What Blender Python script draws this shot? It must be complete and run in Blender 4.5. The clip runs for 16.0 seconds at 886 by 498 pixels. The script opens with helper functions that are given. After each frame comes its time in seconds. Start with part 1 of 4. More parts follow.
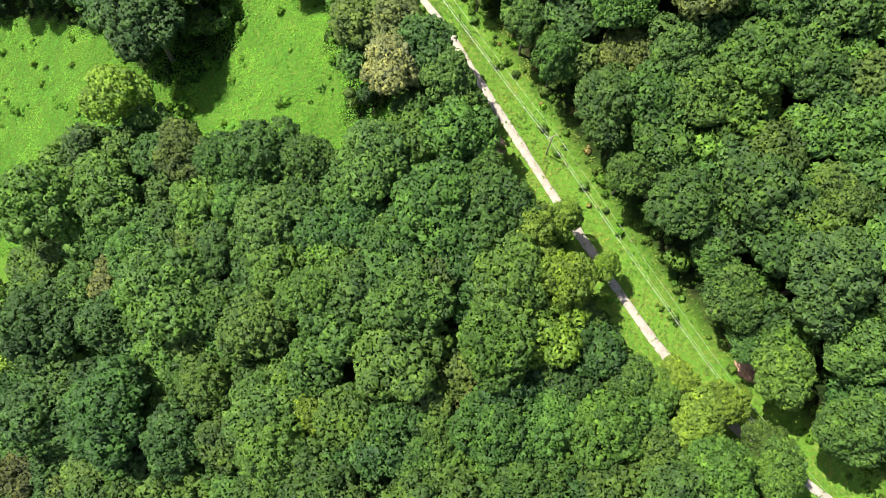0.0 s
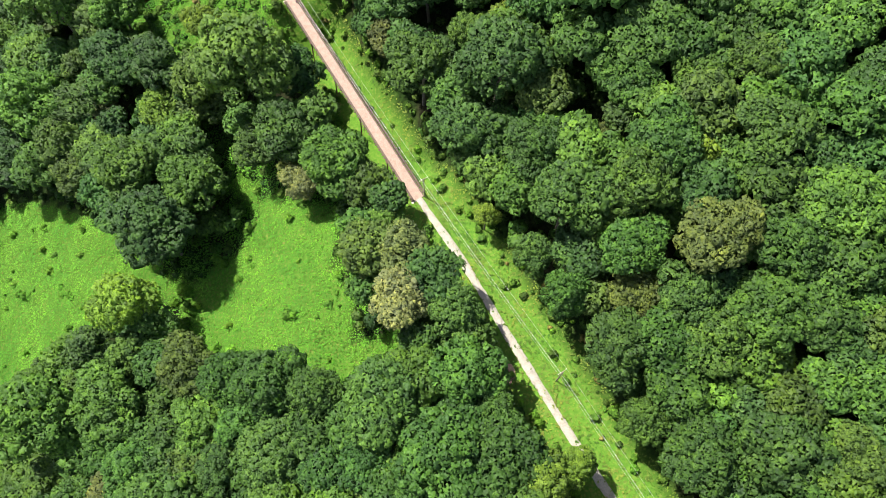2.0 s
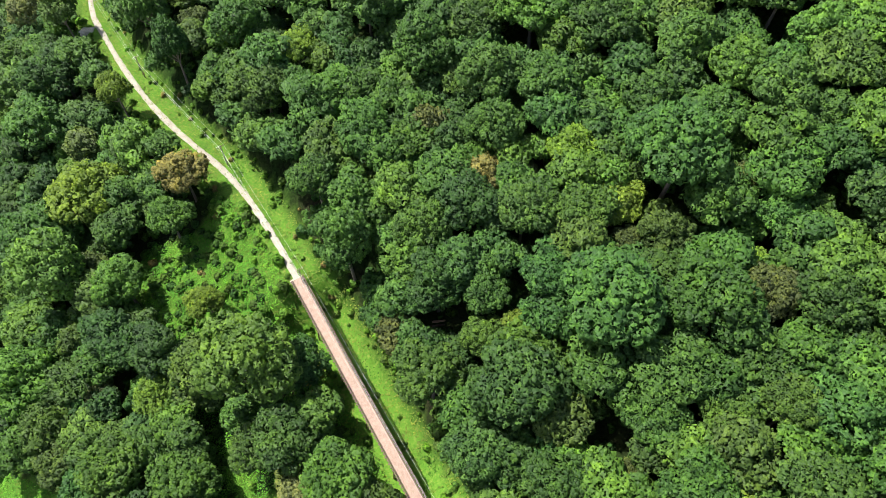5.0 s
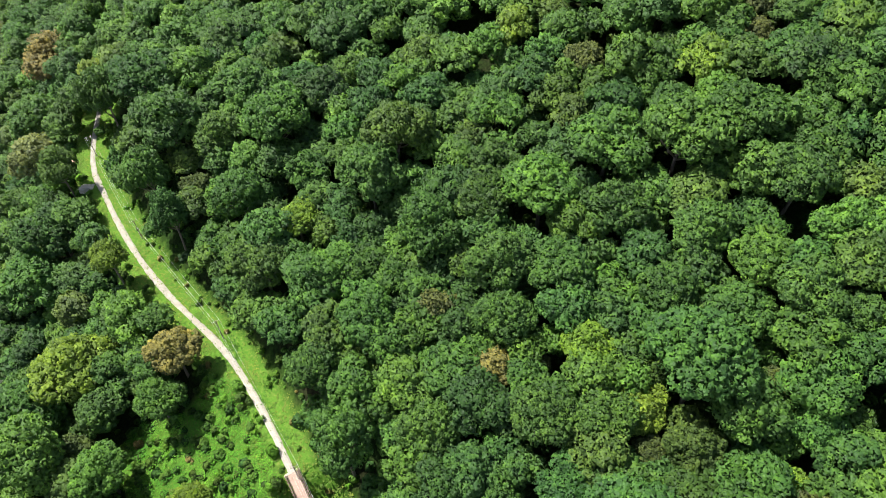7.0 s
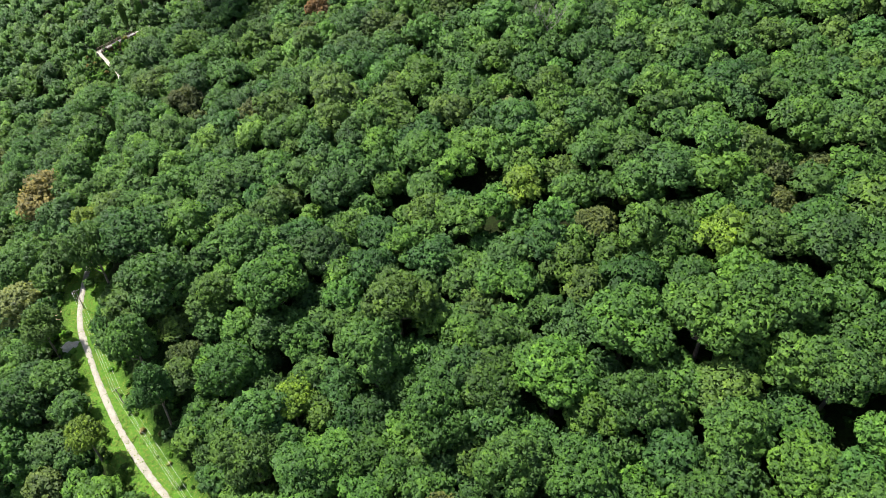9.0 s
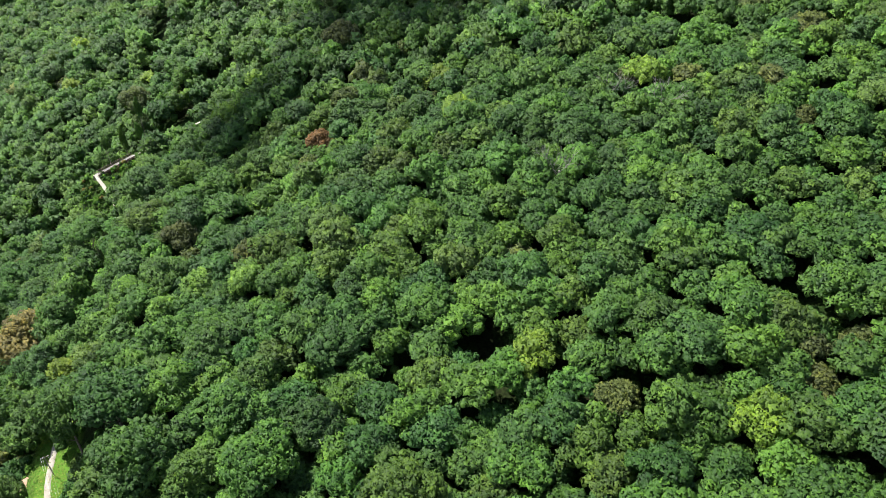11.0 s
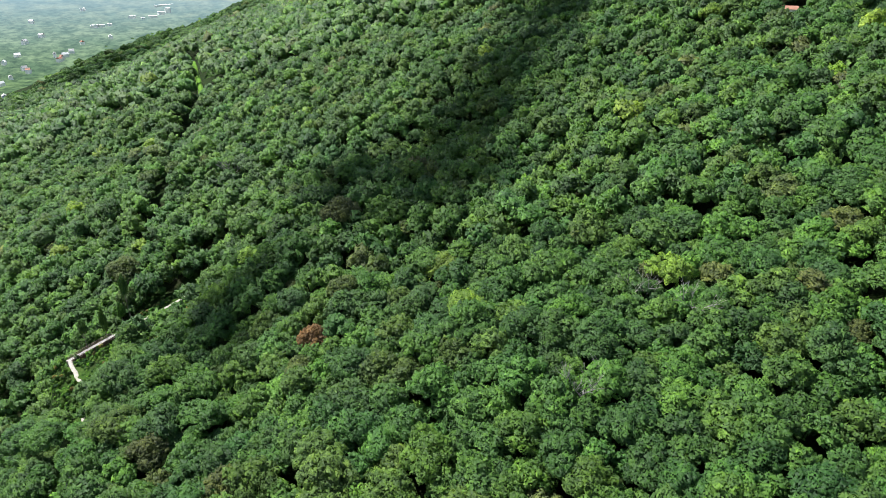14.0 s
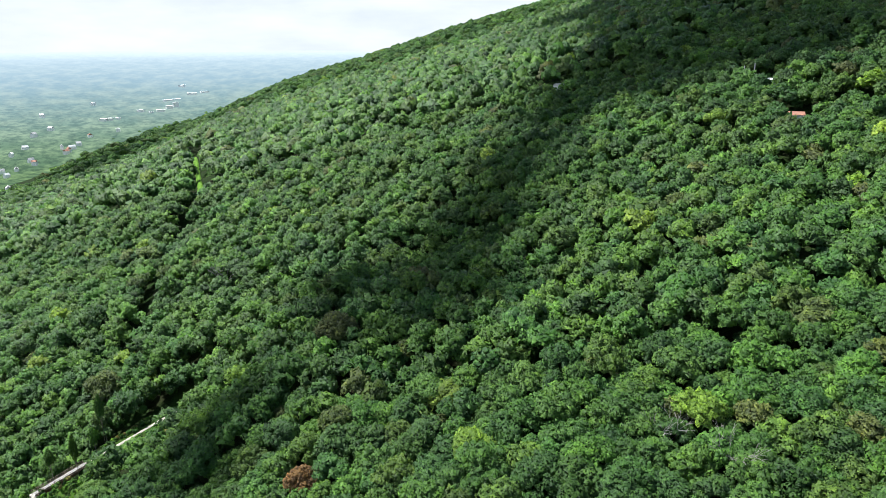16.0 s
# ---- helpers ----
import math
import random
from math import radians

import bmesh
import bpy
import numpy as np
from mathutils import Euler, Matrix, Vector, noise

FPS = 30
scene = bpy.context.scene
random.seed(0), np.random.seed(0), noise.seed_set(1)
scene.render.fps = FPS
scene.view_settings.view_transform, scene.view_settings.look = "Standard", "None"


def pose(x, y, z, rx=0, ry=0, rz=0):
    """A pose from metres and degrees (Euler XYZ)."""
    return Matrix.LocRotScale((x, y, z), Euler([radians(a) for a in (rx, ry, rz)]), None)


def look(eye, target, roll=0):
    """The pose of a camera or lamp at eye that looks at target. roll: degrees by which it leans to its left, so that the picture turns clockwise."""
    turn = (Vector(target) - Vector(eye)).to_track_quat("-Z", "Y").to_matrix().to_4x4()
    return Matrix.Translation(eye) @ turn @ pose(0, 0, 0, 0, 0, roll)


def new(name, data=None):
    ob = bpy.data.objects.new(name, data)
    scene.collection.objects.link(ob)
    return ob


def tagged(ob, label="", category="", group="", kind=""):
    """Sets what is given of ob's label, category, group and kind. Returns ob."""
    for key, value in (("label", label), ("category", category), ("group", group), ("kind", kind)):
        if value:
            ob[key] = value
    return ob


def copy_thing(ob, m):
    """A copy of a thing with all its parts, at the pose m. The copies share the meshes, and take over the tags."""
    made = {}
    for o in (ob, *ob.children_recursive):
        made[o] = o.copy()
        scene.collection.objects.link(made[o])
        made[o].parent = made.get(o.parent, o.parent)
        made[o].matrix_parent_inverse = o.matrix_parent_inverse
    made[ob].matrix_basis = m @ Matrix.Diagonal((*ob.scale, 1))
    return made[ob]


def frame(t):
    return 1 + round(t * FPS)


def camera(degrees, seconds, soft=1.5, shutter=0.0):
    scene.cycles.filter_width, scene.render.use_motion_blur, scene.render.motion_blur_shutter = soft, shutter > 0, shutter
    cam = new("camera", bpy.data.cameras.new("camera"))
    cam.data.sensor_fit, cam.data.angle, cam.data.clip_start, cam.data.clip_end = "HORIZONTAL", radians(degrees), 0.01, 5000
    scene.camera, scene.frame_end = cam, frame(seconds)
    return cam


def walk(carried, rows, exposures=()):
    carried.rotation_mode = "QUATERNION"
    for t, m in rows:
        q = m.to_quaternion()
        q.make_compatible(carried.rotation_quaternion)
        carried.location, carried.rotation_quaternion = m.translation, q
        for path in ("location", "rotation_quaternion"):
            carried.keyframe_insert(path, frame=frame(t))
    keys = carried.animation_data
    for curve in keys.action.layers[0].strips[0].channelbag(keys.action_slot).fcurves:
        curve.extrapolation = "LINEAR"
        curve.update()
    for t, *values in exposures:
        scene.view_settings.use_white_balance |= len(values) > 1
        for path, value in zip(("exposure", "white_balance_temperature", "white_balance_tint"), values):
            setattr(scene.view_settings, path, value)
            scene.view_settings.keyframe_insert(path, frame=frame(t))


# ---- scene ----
cam = camera(67.9, 16.0, soft=0.6)
# seconds, eye, then the turn as pose() takes it
ROWS = [
    (0.0, 0.00, 0.00, 140.00, 15.28, -0.04, -0.00),
    (0.5, -0.46, 8.08, 142.20, 17.09, -0.03, -0.00),
    (1.0, -0.91, 16.00, 144.37, 18.89, -0.03, -0.00),
    (1.5, -1.36, 23.80, 146.51, 20.70, -0.03, -0.00),
    (2.0, -1.82, 31.49, 148.65, 22.50, -0.02, -0.00),
    (2.5, -2.27, 39.07, 150.78, 24.30, -0.02, -0.01),
    (3.0, -2.72, 46.55, 152.92, 26.09, -0.01, -0.01),
    (3.5, -3.16, 53.96, 155.06, 27.89, -0.01, -0.01),
    (4.0, -3.61, 61.28, 157.21, 29.68, -0.01, -0.01),
    (4.5, -4.06, 68.53, 159.38, 31.47, -0.00, -0.02),
    (5.0, -4.49, 75.73, 161.55, 33.26, 0.00, -0.02),
    (5.5, -4.94, 82.85, 163.74, 35.04, 0.01, -0.02),
    (6.0, -5.38, 89.95, 165.97, 36.83, 0.01, -0.03),
    (6.5, -5.81, 97.01, 168.20, 38.61, 0.01, -0.03),
    (7.0, -6.23, 104.01, 170.46, 40.40, 0.02, -0.04),
    (7.5, -6.66, 110.99, 172.73, 42.18, 0.02, -0.04),
    (8.0, -7.08, 117.94, 175.01, 43.96, 0.03, -0.05),
    (8.5, -7.50, 124.85, 177.31, 45.75, 0.03, -0.05),
    (9.0, -7.91, 131.73, 179.62, 47.53, 0.03, -0.06),
    (9.5, -8.32, 138.59, 181.93, 49.32, 0.04, -0.07),
    (10.0, -8.72, 145.42, 184.24, 51.11, 0.04, -0.07),
    (10.5, -9.13, 152.22, 186.52, 52.90, 0.05, -0.08),
    (11.0, -9.53, 158.98, 188.80, 54.69, 0.05, -0.09),
    (11.5, -9.93, 165.72, 191.06, 56.49, 0.05, -0.09),
    (12.0, -10.32, 172.42, 193.27, 58.29, 0.06, -0.10),
    (12.5, -10.70, 179.07, 195.44, 60.10, 0.06, -0.11),
    (13.0, -11.07, 185.68, 197.55, 61.91, 0.07, -0.12),
    (13.5, -11.45, 192.25, 199.61, 63.73, 0.07, -0.13),
    (14.0, -11.83, 198.74, 201.57, 65.55, 0.07, -0.14),
    (14.5, -12.19, 205.17, 203.46, 67.38, 0.08, -0.15),
    (15.0, -12.57, 211.54, 205.23, 69.22, 0.08, -0.16),
    (15.5, -12.92, 217.81, 206.88, 71.07, 0.09, -0.17),
    (16.0, -13.29, 224.00, 208.38, 72.92, 0.09, -0.18),
]
walk(cam, [(t, pose(x, y, z, rx, ry, rz)) for t, x, y, z, rx, ry, rz in ROWS], exposures=[(0.0, 1.34, 6600, 11), (2.0, 1.32, 6480, 9), (4.0, 1.28, 6430, 8), (9.0, 1.22, 6320, 8), (13.0, 1.18, 6140, 8), (16.0, 1.12, 5950, 6)])
PLAN = 1.4             # the plan below is drawn to this scale: one of its units is 1.4 m on the ground

# ---- daylight ----
SUN_FROM = Vector((-.78, .52, 1.45)).normalized()
world = bpy.data.worlds.new("sky")
scene.world = world
world.use_nodes = True
wn, wl = world.node_tree.nodes, world.node_tree.links
wn.clear()
sky = wn.new("ShaderNodeTexSky")
sky.sky_type, sky.sun_disc = "NISHITA", False
sky.sun_elevation, sky.sun_rotation = math.asin(SUN_FROM.z), math.atan2(SUN_FROM.x, SUN_FROM.y)
sky.dust_density, sky.altitude = 2.5, 300
blue = wn.new("ShaderNodeBackground")
blue.inputs["Strength"].default_value = .1
wl.new(sky.outputs[0], blue.inputs["Color"])
# broken cloud, closing towards the horizon
where = wn.new("ShaderNodeTexCoord")
apart = wn.new("ShaderNodeSeparateXYZ")
wl.new(where.outputs["Generated"], apart.inputs[0])
high = wn.new("ShaderNodeMapRange")
high.inputs["From Min"].default_value, high.inputs["From Max"].default_value = 0, .7
high.inputs["To Min"].default_value, high.inputs["To Max"].default_value = .62, -.1
wl.new(apart.outputs["Z"], high.inputs["Value"])
squash = wn.new("ShaderNodeMapping")
squash.inputs["Scale"].default_value = (2.2, 2.2, 9)
wl.new(where.outputs["Generated"], squash.inputs["Vector"])
puff = wn.new("ShaderNodeTexNoise")
puff.inputs["Scale"].default_value, puff.inputs["Detail"].default_value, puff.inputs["Roughness"].default_value = 1.6, 7, .55
wl.new(squash.outputs[0], puff.inputs["Vector"])
cover = wn.new("ShaderNodeMath")
cover.operation = "ADD"
wl.new(high.outputs[0], cover.inputs[0])
wl.new(puff.outputs["Fac"], cover.inputs[1])
edge = wn.new("ShaderNodeMapRange")
edge.inputs["From Min"].default_value, edge.inputs["From Max"].default_value = .55, .85
wl.new(cover.outputs[0], edge.inputs["Value"])
shade = wn.new("ShaderNodeValToRGB")
shade.color_ramp.elements[0].position, shade.color_ramp.elements[0].color = .3, (.74, .77, .8, 1)
shade.color_ramp.elements[1].position, shade.color_ramp.elements[1].color = .6, (.98, .97, .95, 1)
wl.new(puff.outputs["Fac"], shade.inputs["Fac"])
cloud = wn.new("ShaderNodeBackground")
cloud.inputs["Strength"].default_value = .5
wl.new(shade.outputs[0], cloud.inputs["Color"])
both = wn.new("ShaderNodeMixShader")
wl.new(edge.outputs[0], both.inputs["Fac"])
wl.new(blue.outputs[0], both.inputs[1])
wl.new(cloud.outputs[0], both.inputs[2])
wl.new(both.outputs[0], wn.new("ShaderNodeOutputWorld").inputs["Surface"])
sun = new("sun", bpy.data.lights.new("sun", "SUN"))
sun.data.energy, sun.data.angle, sun.data.color = 4.7, radians(.53), (1, .95, .86)
sun.matrix_world = look(SUN_FROM * 800, (0, 0, 0))


# ---- materials ----
def nodes_of(name):
    m = bpy.data.materials.new(name)
    m.use_nodes = True
    n, l = m.node_tree.nodes, m.node_tree.links
    return m, n, l, n["Principled BSDF"]


def noise_node(n, l, scale, detail=4, rough=.55, coord="Object"):
    c = n.new("ShaderNodeTexCoord")
    t = n.new("ShaderNodeTexNoise")
    t.inputs["Scale"].default_value, t.inputs["Detail"].default_value, t.inputs["Roughness"].default_value = scale, detail, rough
    l.new(c.outputs[coord], t.inputs["Vector"])
    return t.outputs["Fac"]


def ramp_node(n, l, fac, *stops):
    r = n.new("ShaderNodeValToRGB")
    e = r.color_ramp.elements
    while len(e) < len(stops):
        e.new(.5)
    for k, (p, c) in zip(e, stops):
        k.position, k.color = p, (*c, 1)
    l.new(fac, r.inputs["Fac"])
    return r.outputs["Color"]


def mix_node(n, l, fac, a, b, how="MIX"):
    m = n.new("ShaderNodeMix")
    m.data_type, m.blend_type = "RGBA", how
    for k, v in ((0, fac), (6, a), (7, b)):
        if isinstance(v, (int, float)):
            m.inputs[k].default_value = v
        elif isinstance(v, tuple):
            m.inputs[k].default_value = (*v, 1)
        else:
            l.new(v, m.inputs[k])
    return m.outputs[2]


def bump_node(n, l, height_out, strength, distance, bsdf):
    b = n.new("ShaderNodeBump")
    b.inputs["Strength"].default_value, b.inputs["Distance"].default_value = strength, distance
    l.new(height_out, b.inputs["Height"])
    l.new(b.outputs[0], bsdf.inputs["Normal"])


def plain(name, a, b, scale, rough=.8, metal=0.0, bump=0.0, distance=.02):
    """Two tones of one surface, mingled at two scales, with a fine relief."""
    m, n, l, p = nodes_of(name)
    f1, f2 = noise_node(n, l, scale), noise_node(n, l, scale * 7.3, 3)
    c = ramp_node(n, l, f1, (.3, a), (.7, b))
    l.new(mix_node(n, l, .3, c, ramp_node(n, l, f2, (.35, tuple(.6 * v for v in a)), (.65, tuple(min(1, 1.25 * v) for v in b)))), p.inputs["Base Color"])
    p.inputs["Roughness"].default_value, p.inputs["Metallic"].default_value = rough, metal
    if bump:
        bump_node(n, l, f2, bump, distance, p)
    return m


def leafy(name, source, cell, gaps=0.0, tilt=.9, clump=0.0, through_light=.24):
    """Leaves: the tree's own green from its object or from the joined wood's tint. Each spray, cell metres wide, has its own tilt
    and tone; a share of them is missing, so that the crown is open there. clump: the width of the rounded tufts that the sprays form."""
    m, n, l, p = nodes_of(name)
    if source == "object":
        own = n.new("ShaderNodeObjectInfo").outputs["Color"]
    else:
        a = n.new("ShaderNodeAttribute")
        a.attribute_name = "tint"
        own = a.outputs["Color"]
    where = n.new("ShaderNodeTexCoord")
    spray = n.new("ShaderNodeTexVoronoi")
    spray.inputs["Scale"].default_value = 1 / cell
    l.new(where.outputs["Object"], spray.inputs["Vector"])
    one = n.new("ShaderNodeSeparateColor")
    l.new(spray.outputs["Color"], one.inputs[0])
    c = mix_node(n, l, 1.0, own, ramp_node(n, l, one.outputs[0], (0, (.7, .73, .74)), (.7, (1.02, 1.02, .97)), (1, (1.46, 1.42, 1.18))), "MULTIPLY")
    patch = noise_node(n, l, .45, 3)
    c = mix_node(n, l, 1.0, c, ramp_node(n, l, patch, (.3, (.82, .84, .95)), (.7, (1.12, 1.1, .92))), "MULTIPLY")
    l.new(c, p.inputs["Base Color"])
    p.inputs["Roughness"].default_value = .7
    p.inputs["Specular IOR Level"].default_value = .12
    # each spray's own tilt
    off = n.new("ShaderNodeVectorMath")
    off.operation = "MULTIPLY_ADD"
    l.new(spray.outputs["Color"], off.inputs[0])
    off.inputs[1].default_value, off.inputs[2].default_value = (2 * tilt,) * 3, (-tilt,) * 3
    add = n.new("ShaderNodeVectorMath")
    add.operation = "ADD"
    l.new(n.new("ShaderNodeNewGeometry").outputs["Normal"], add.inputs[0])
    l.new(off.outputs[0], add.inputs[1])
    turned = add.outputs[0]
    if clump:
        tuft = n.new("ShaderNodeTexVoronoi")
        tuft.inputs["Scale"].default_value = 1 / clump
        sway = n.new("ShaderNodeTexNoise")
        sway.inputs["Scale"].default_value, sway.inputs["Detail"].default_value = 1.1 / clump, 1
        l.new(where.outputs["Object"], sway.inputs["Vector"])
        bent = n.new("ShaderNodeVectorMath")
        bent.operation = "MULTIPLY_ADD"
        l.new(sway.outputs["Color"], bent.inputs[0])
        bent.inputs[1].default_value = (.8 * clump,) * 3
        l.new(where.outputs["Object"], bent.inputs[2])
        l.new(bent.outputs[0], tuft.inputs["Vector"])
        out_of = n.new("ShaderNodeVectorMath")
        out_of.operation = "SUBTRACT"
        l.new(bent.outputs[0], out_of.inputs[0])
        l.new(tuft.outputs["Position"], out_of.inputs[1])
        round_off = n.new("ShaderNodeVectorMath")
        round_off.operation = "MULTIPLY_ADD"
        l.new(out_of.outputs[0], round_off.inputs[0])
        round_off.inputs[1].default_value = (1.75 / clump,) * 3
        l.new(turned, round_off.inputs[2])
        turned = round_off.outputs[0]
        young = n.new("ShaderNodeSeparateColor")
        l.new(tuft.outputs["Color"], young.inputs[0])
        c = mix_node(n, l, 1.0, c, ramp_node(n, l, young.outputs[0], (0, (.72, .74, .8)), (1, (1.28, 1.24, 1.08))), "MULTIPLY")
        l.new(c, p.inputs["Base Color"])
    face = n.new("ShaderNodeVectorMath")
    face.operation = "NORMALIZE"
    l.new(turned, face.inputs[0])
    l.new(face.outputs[0], p.inputs["Normal"])
    t = n.new("ShaderNodeBsdfTranslucent")
    l.new(mix_node(n, l, 1.0, c, (1.0, 1.15, .45), "MULTIPLY"), t.inputs["Color"])
    s = n.new("ShaderNodeMixShader")
    s.inputs["Fac"].default_value = through_light
    l.new(p.outputs[0], s.inputs[1])
    l.new(t.outputs[0], s.inputs[2])
    out = s.outputs[0]
    if gaps:
        gone = n.new("ShaderNodeMath")
        gone.operation = "LESS_THAN"
        l.new(one.outputs[2], gone.inputs[0])
        gone.inputs[1].default_value = gaps
        open_s = n.new("ShaderNodeMixShader")
        l.new(gone.outputs[0], open_s.inputs["Fac"])
        l.new(out, open_s.inputs[1])
        l.new(n.new("ShaderNodeBsdfTransparent").outputs[0], open_s.inputs[2])
        out = open_s.outputs[0]
    l.new(out, n["Material Output"].inputs["Surface"])
    return m


def tufted(name, source, tuft, leaf, tilt=.75, gaps=.3, through_light=.22):
    """Leaves on tufts that are meshes of their own: each tuft has its own tone, each leaf its tilt; a share of the leaves is missing."""
    m, n, l, p = nodes_of(name)
    if source == "object":
        own = n.new("ShaderNodeObjectInfo").outputs["Color"]
    else:
        a = n.new("ShaderNodeAttribute")
        a.attribute_name = "tint"
        own = a.outputs["Color"]
    spray = n.new("ShaderNodeNewGeometry").outputs["Random Per Island"]
    c = mix_node(n, l, 1.0, own, ramp_node(n, l, spray, (0, (.7, .73, .78)), (.6, (1.0, 1.0, .97)), (1, (1.36, 1.3, 1.12))), "MULTIPLY")
    where = n.new("ShaderNodeTexCoord")
    group = n.new("ShaderNodeTexVoronoi")
    group.inputs["Scale"].default_value = 1 / tuft
    l.new(where.outputs["Object"], group.inputs["Vector"])
    one = n.new("ShaderNodeSeparateColor")
    l.new(group.outputs["Color"], one.inputs[0])
    c = mix_node(n, l, 1.0, c, ramp_node(n, l, one.outputs[0], (0, (.78, .8, .86)), (1, (1.22, 1.2, 1.04))), "MULTIPLY")
    c = mix_node(n, l, 1.0, c, ramp_node(n, l, noise_node(n, l, .3 / tuft, 3), (.3, (.84, .86, .95)), (.7, (1.14, 1.1, .9))), "MULTIPLY")
    leaves = n.new("ShaderNodeTexVoronoi")
    leaves.inputs["Scale"].default_value = 1 / leaf
    l.new(where.outputs["Object"], leaves.inputs["Vector"])
    own_leaf = n.new("ShaderNodeSeparateColor")
    l.new(leaves.outputs["Color"], own_leaf.inputs[0])
    c = mix_node(n, l, 1.0, c, ramp_node(n, l, own_leaf.outputs[0], (0, (.62, .66, .7)), (.6, (1.0, 1.0, .98)), (1, (1.42, 1.36, 1.15))), "MULTIPLY")
    l.new(c, p.inputs["Base Color"])
    off = n.new("ShaderNodeVectorMath")
    off.operation = "MULTIPLY_ADD"
    l.new(leaves.outputs["Color"], off.inputs[0])
    off.inputs[1].default_value, off.inputs[2].default_value = (2 * tilt,) * 3, (-tilt,) * 3
    add = n.new("ShaderNodeVectorMath")
    add.operation = "ADD"
    l.new(n.new("ShaderNodeNewGeometry").outputs["Normal"], add.inputs[0])
    l.new(off.outputs[0], add.inputs[1])
    face = n.new("ShaderNodeVectorMath")
    face.operation = "NORMALIZE"
    l.new(add.outputs[0], face.inputs[0])
    l.new(face.outputs[0], p.inputs["Normal"])
    p.inputs["Roughness"].default_value = .62
    p.inputs["Specular IOR Level"].default_value = .22
    t = n.new("ShaderNodeBsdfTranslucent")
    l.new(mix_node(n, l, 1.0, c, (1.0, 1.15, .45), "MULTIPLY"), t.inputs["Color"])
    s = n.new("ShaderNodeMixShader")
    s.inputs["Fac"].default_value = through_light
    l.new(p.outputs[0], s.inputs[1])
    l.new(t.outputs[0], s.inputs[2])
    gone = n.new("ShaderNodeMath")
    gone.operation = "LESS_THAN"
    l.new(own_leaf.outputs[2], gone.inputs[0])
    gone.inputs[1].default_value = gaps
    open_s = n.new("ShaderNodeMixShader")
    l.new(gone.outputs[0], open_s.inputs["Fac"])
    l.new(s.outputs[0], open_s.inputs[1])
    l.new(n.new("ShaderNodeBsdfTransparent").outputs[0], open_s.inputs[2])
    l.new(open_s.outputs[0], n["Material Output"].inputs["Surface"])
    return m


LEAF = tufted("tree_leaves", "object", 1.3, .24)
WOODS = tufted("woodland_leaves", "tint", 1.6, .33)
FAR_WOODS = tufted("far_woodland_leaves", "tint", 2.2, .5, .65, .26)
DISTANT_WOODS = tufted("distant_woodland_leaves", "tint", 3.2, 1.0, .42, .12)
FARTHEST_WOODS = leafy("farthest_woodland_leaves", "tint", 1.3, .08, .45, 2.6)
FILL = leafy("young_wood_leaves", "tint", .27, .09, .52, .66)
VINES = leafy("vine_leaves", "tint", .5, 0, .16)
BARK = plain("bark", (.09, .07, .055), (.2, .17, .14), 3, .9, bump=.6)
DEAD_WOOD = plain("bare_dead_wood", (.17, .155, .14), (.29, .27, .25), 2, .85, bump=.4)
GRAVEL = plain("pale_gravel", (.22, .195, .16), (.36, .33, .285), .8, .95, bump=.5)
DECK = plain("weathered_deck_boards", (.23, .15, .115), (.34, .245, .195), 1.2, .8, bump=.3)
PALE_DECK = plain("pale_deck_boards", (.21, .195, .175), (.34, .32, .29), 1.2, .8, bump=.3)
TIE = plain("dark_creosoted_timber", (.06, .04, .03), (.16, .11, .085), 2, .85, bump=.5)
STEEL = plain("rusted_steel", (.1, .05, .03), (.2, .11, .07), 2.5, .75, .3, bump=.3)
POLE = plain("grey_pole_wood", (.16, .13, .1), (.3, .26, .21), 3, .85, bump=.4)
WIRE = plain("bare_aluminium_wire", (.4, .4, .38), (.55, .55, .53), 5, .5, .5)
CLAY = plain("red_clay", (.24, .125, .075), (.4, .27, .185), .9, .95, bump=.7, distance=.1)
STONE = plain("pale_rock", (.32, .27, .22), (.52, .47, .4), 1.2, .9, bump=.6, distance=.08)
ROOF = plain("grey_roof", (.3, .29, .28), (.5, .49, .48), .5, .7)
RED_ROOF = plain("red_brown_roof", (.26, .11, .07), (.4, .2, .13), .5, .8)
GLASS = plain("dark_glass", (.02, .025, .03), (.04, .045, .05), 1, .15)
WALL = plain("white_wall", (.7, .69, .66), (.82, .81, .78), .4, .7)


def ground_material():
    """Leaf litter and moss under the trees, grass where the sheet's 'grass' layer says so."""
    m, n, l, p = nodes_of("forest_floor")
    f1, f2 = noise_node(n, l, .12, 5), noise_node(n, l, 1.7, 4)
    # litter and moss colours sunk near black, so gaps between crowns read dark
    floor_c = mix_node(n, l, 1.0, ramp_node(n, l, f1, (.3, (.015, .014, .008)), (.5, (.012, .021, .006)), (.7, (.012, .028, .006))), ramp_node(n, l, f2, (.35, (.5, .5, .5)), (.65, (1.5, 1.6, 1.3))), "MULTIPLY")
    grass_c = ramp_node(n, l, f2, (.3, (.06, .15, .016)), (.55, (.09, .185, .022)), (.75, (.18, .2, .05)))
    a = n.new("ShaderNodeAttribute")
    a.attribute_name = "grass"
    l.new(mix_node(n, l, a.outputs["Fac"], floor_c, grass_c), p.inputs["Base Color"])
    p.inputs["Roughness"].default_value, p.inputs["Specular IOR Level"].default_value = .95, .05
    bump_node(n, l, f2, .8, .25, p)
    return m


GROUND = ground_material()

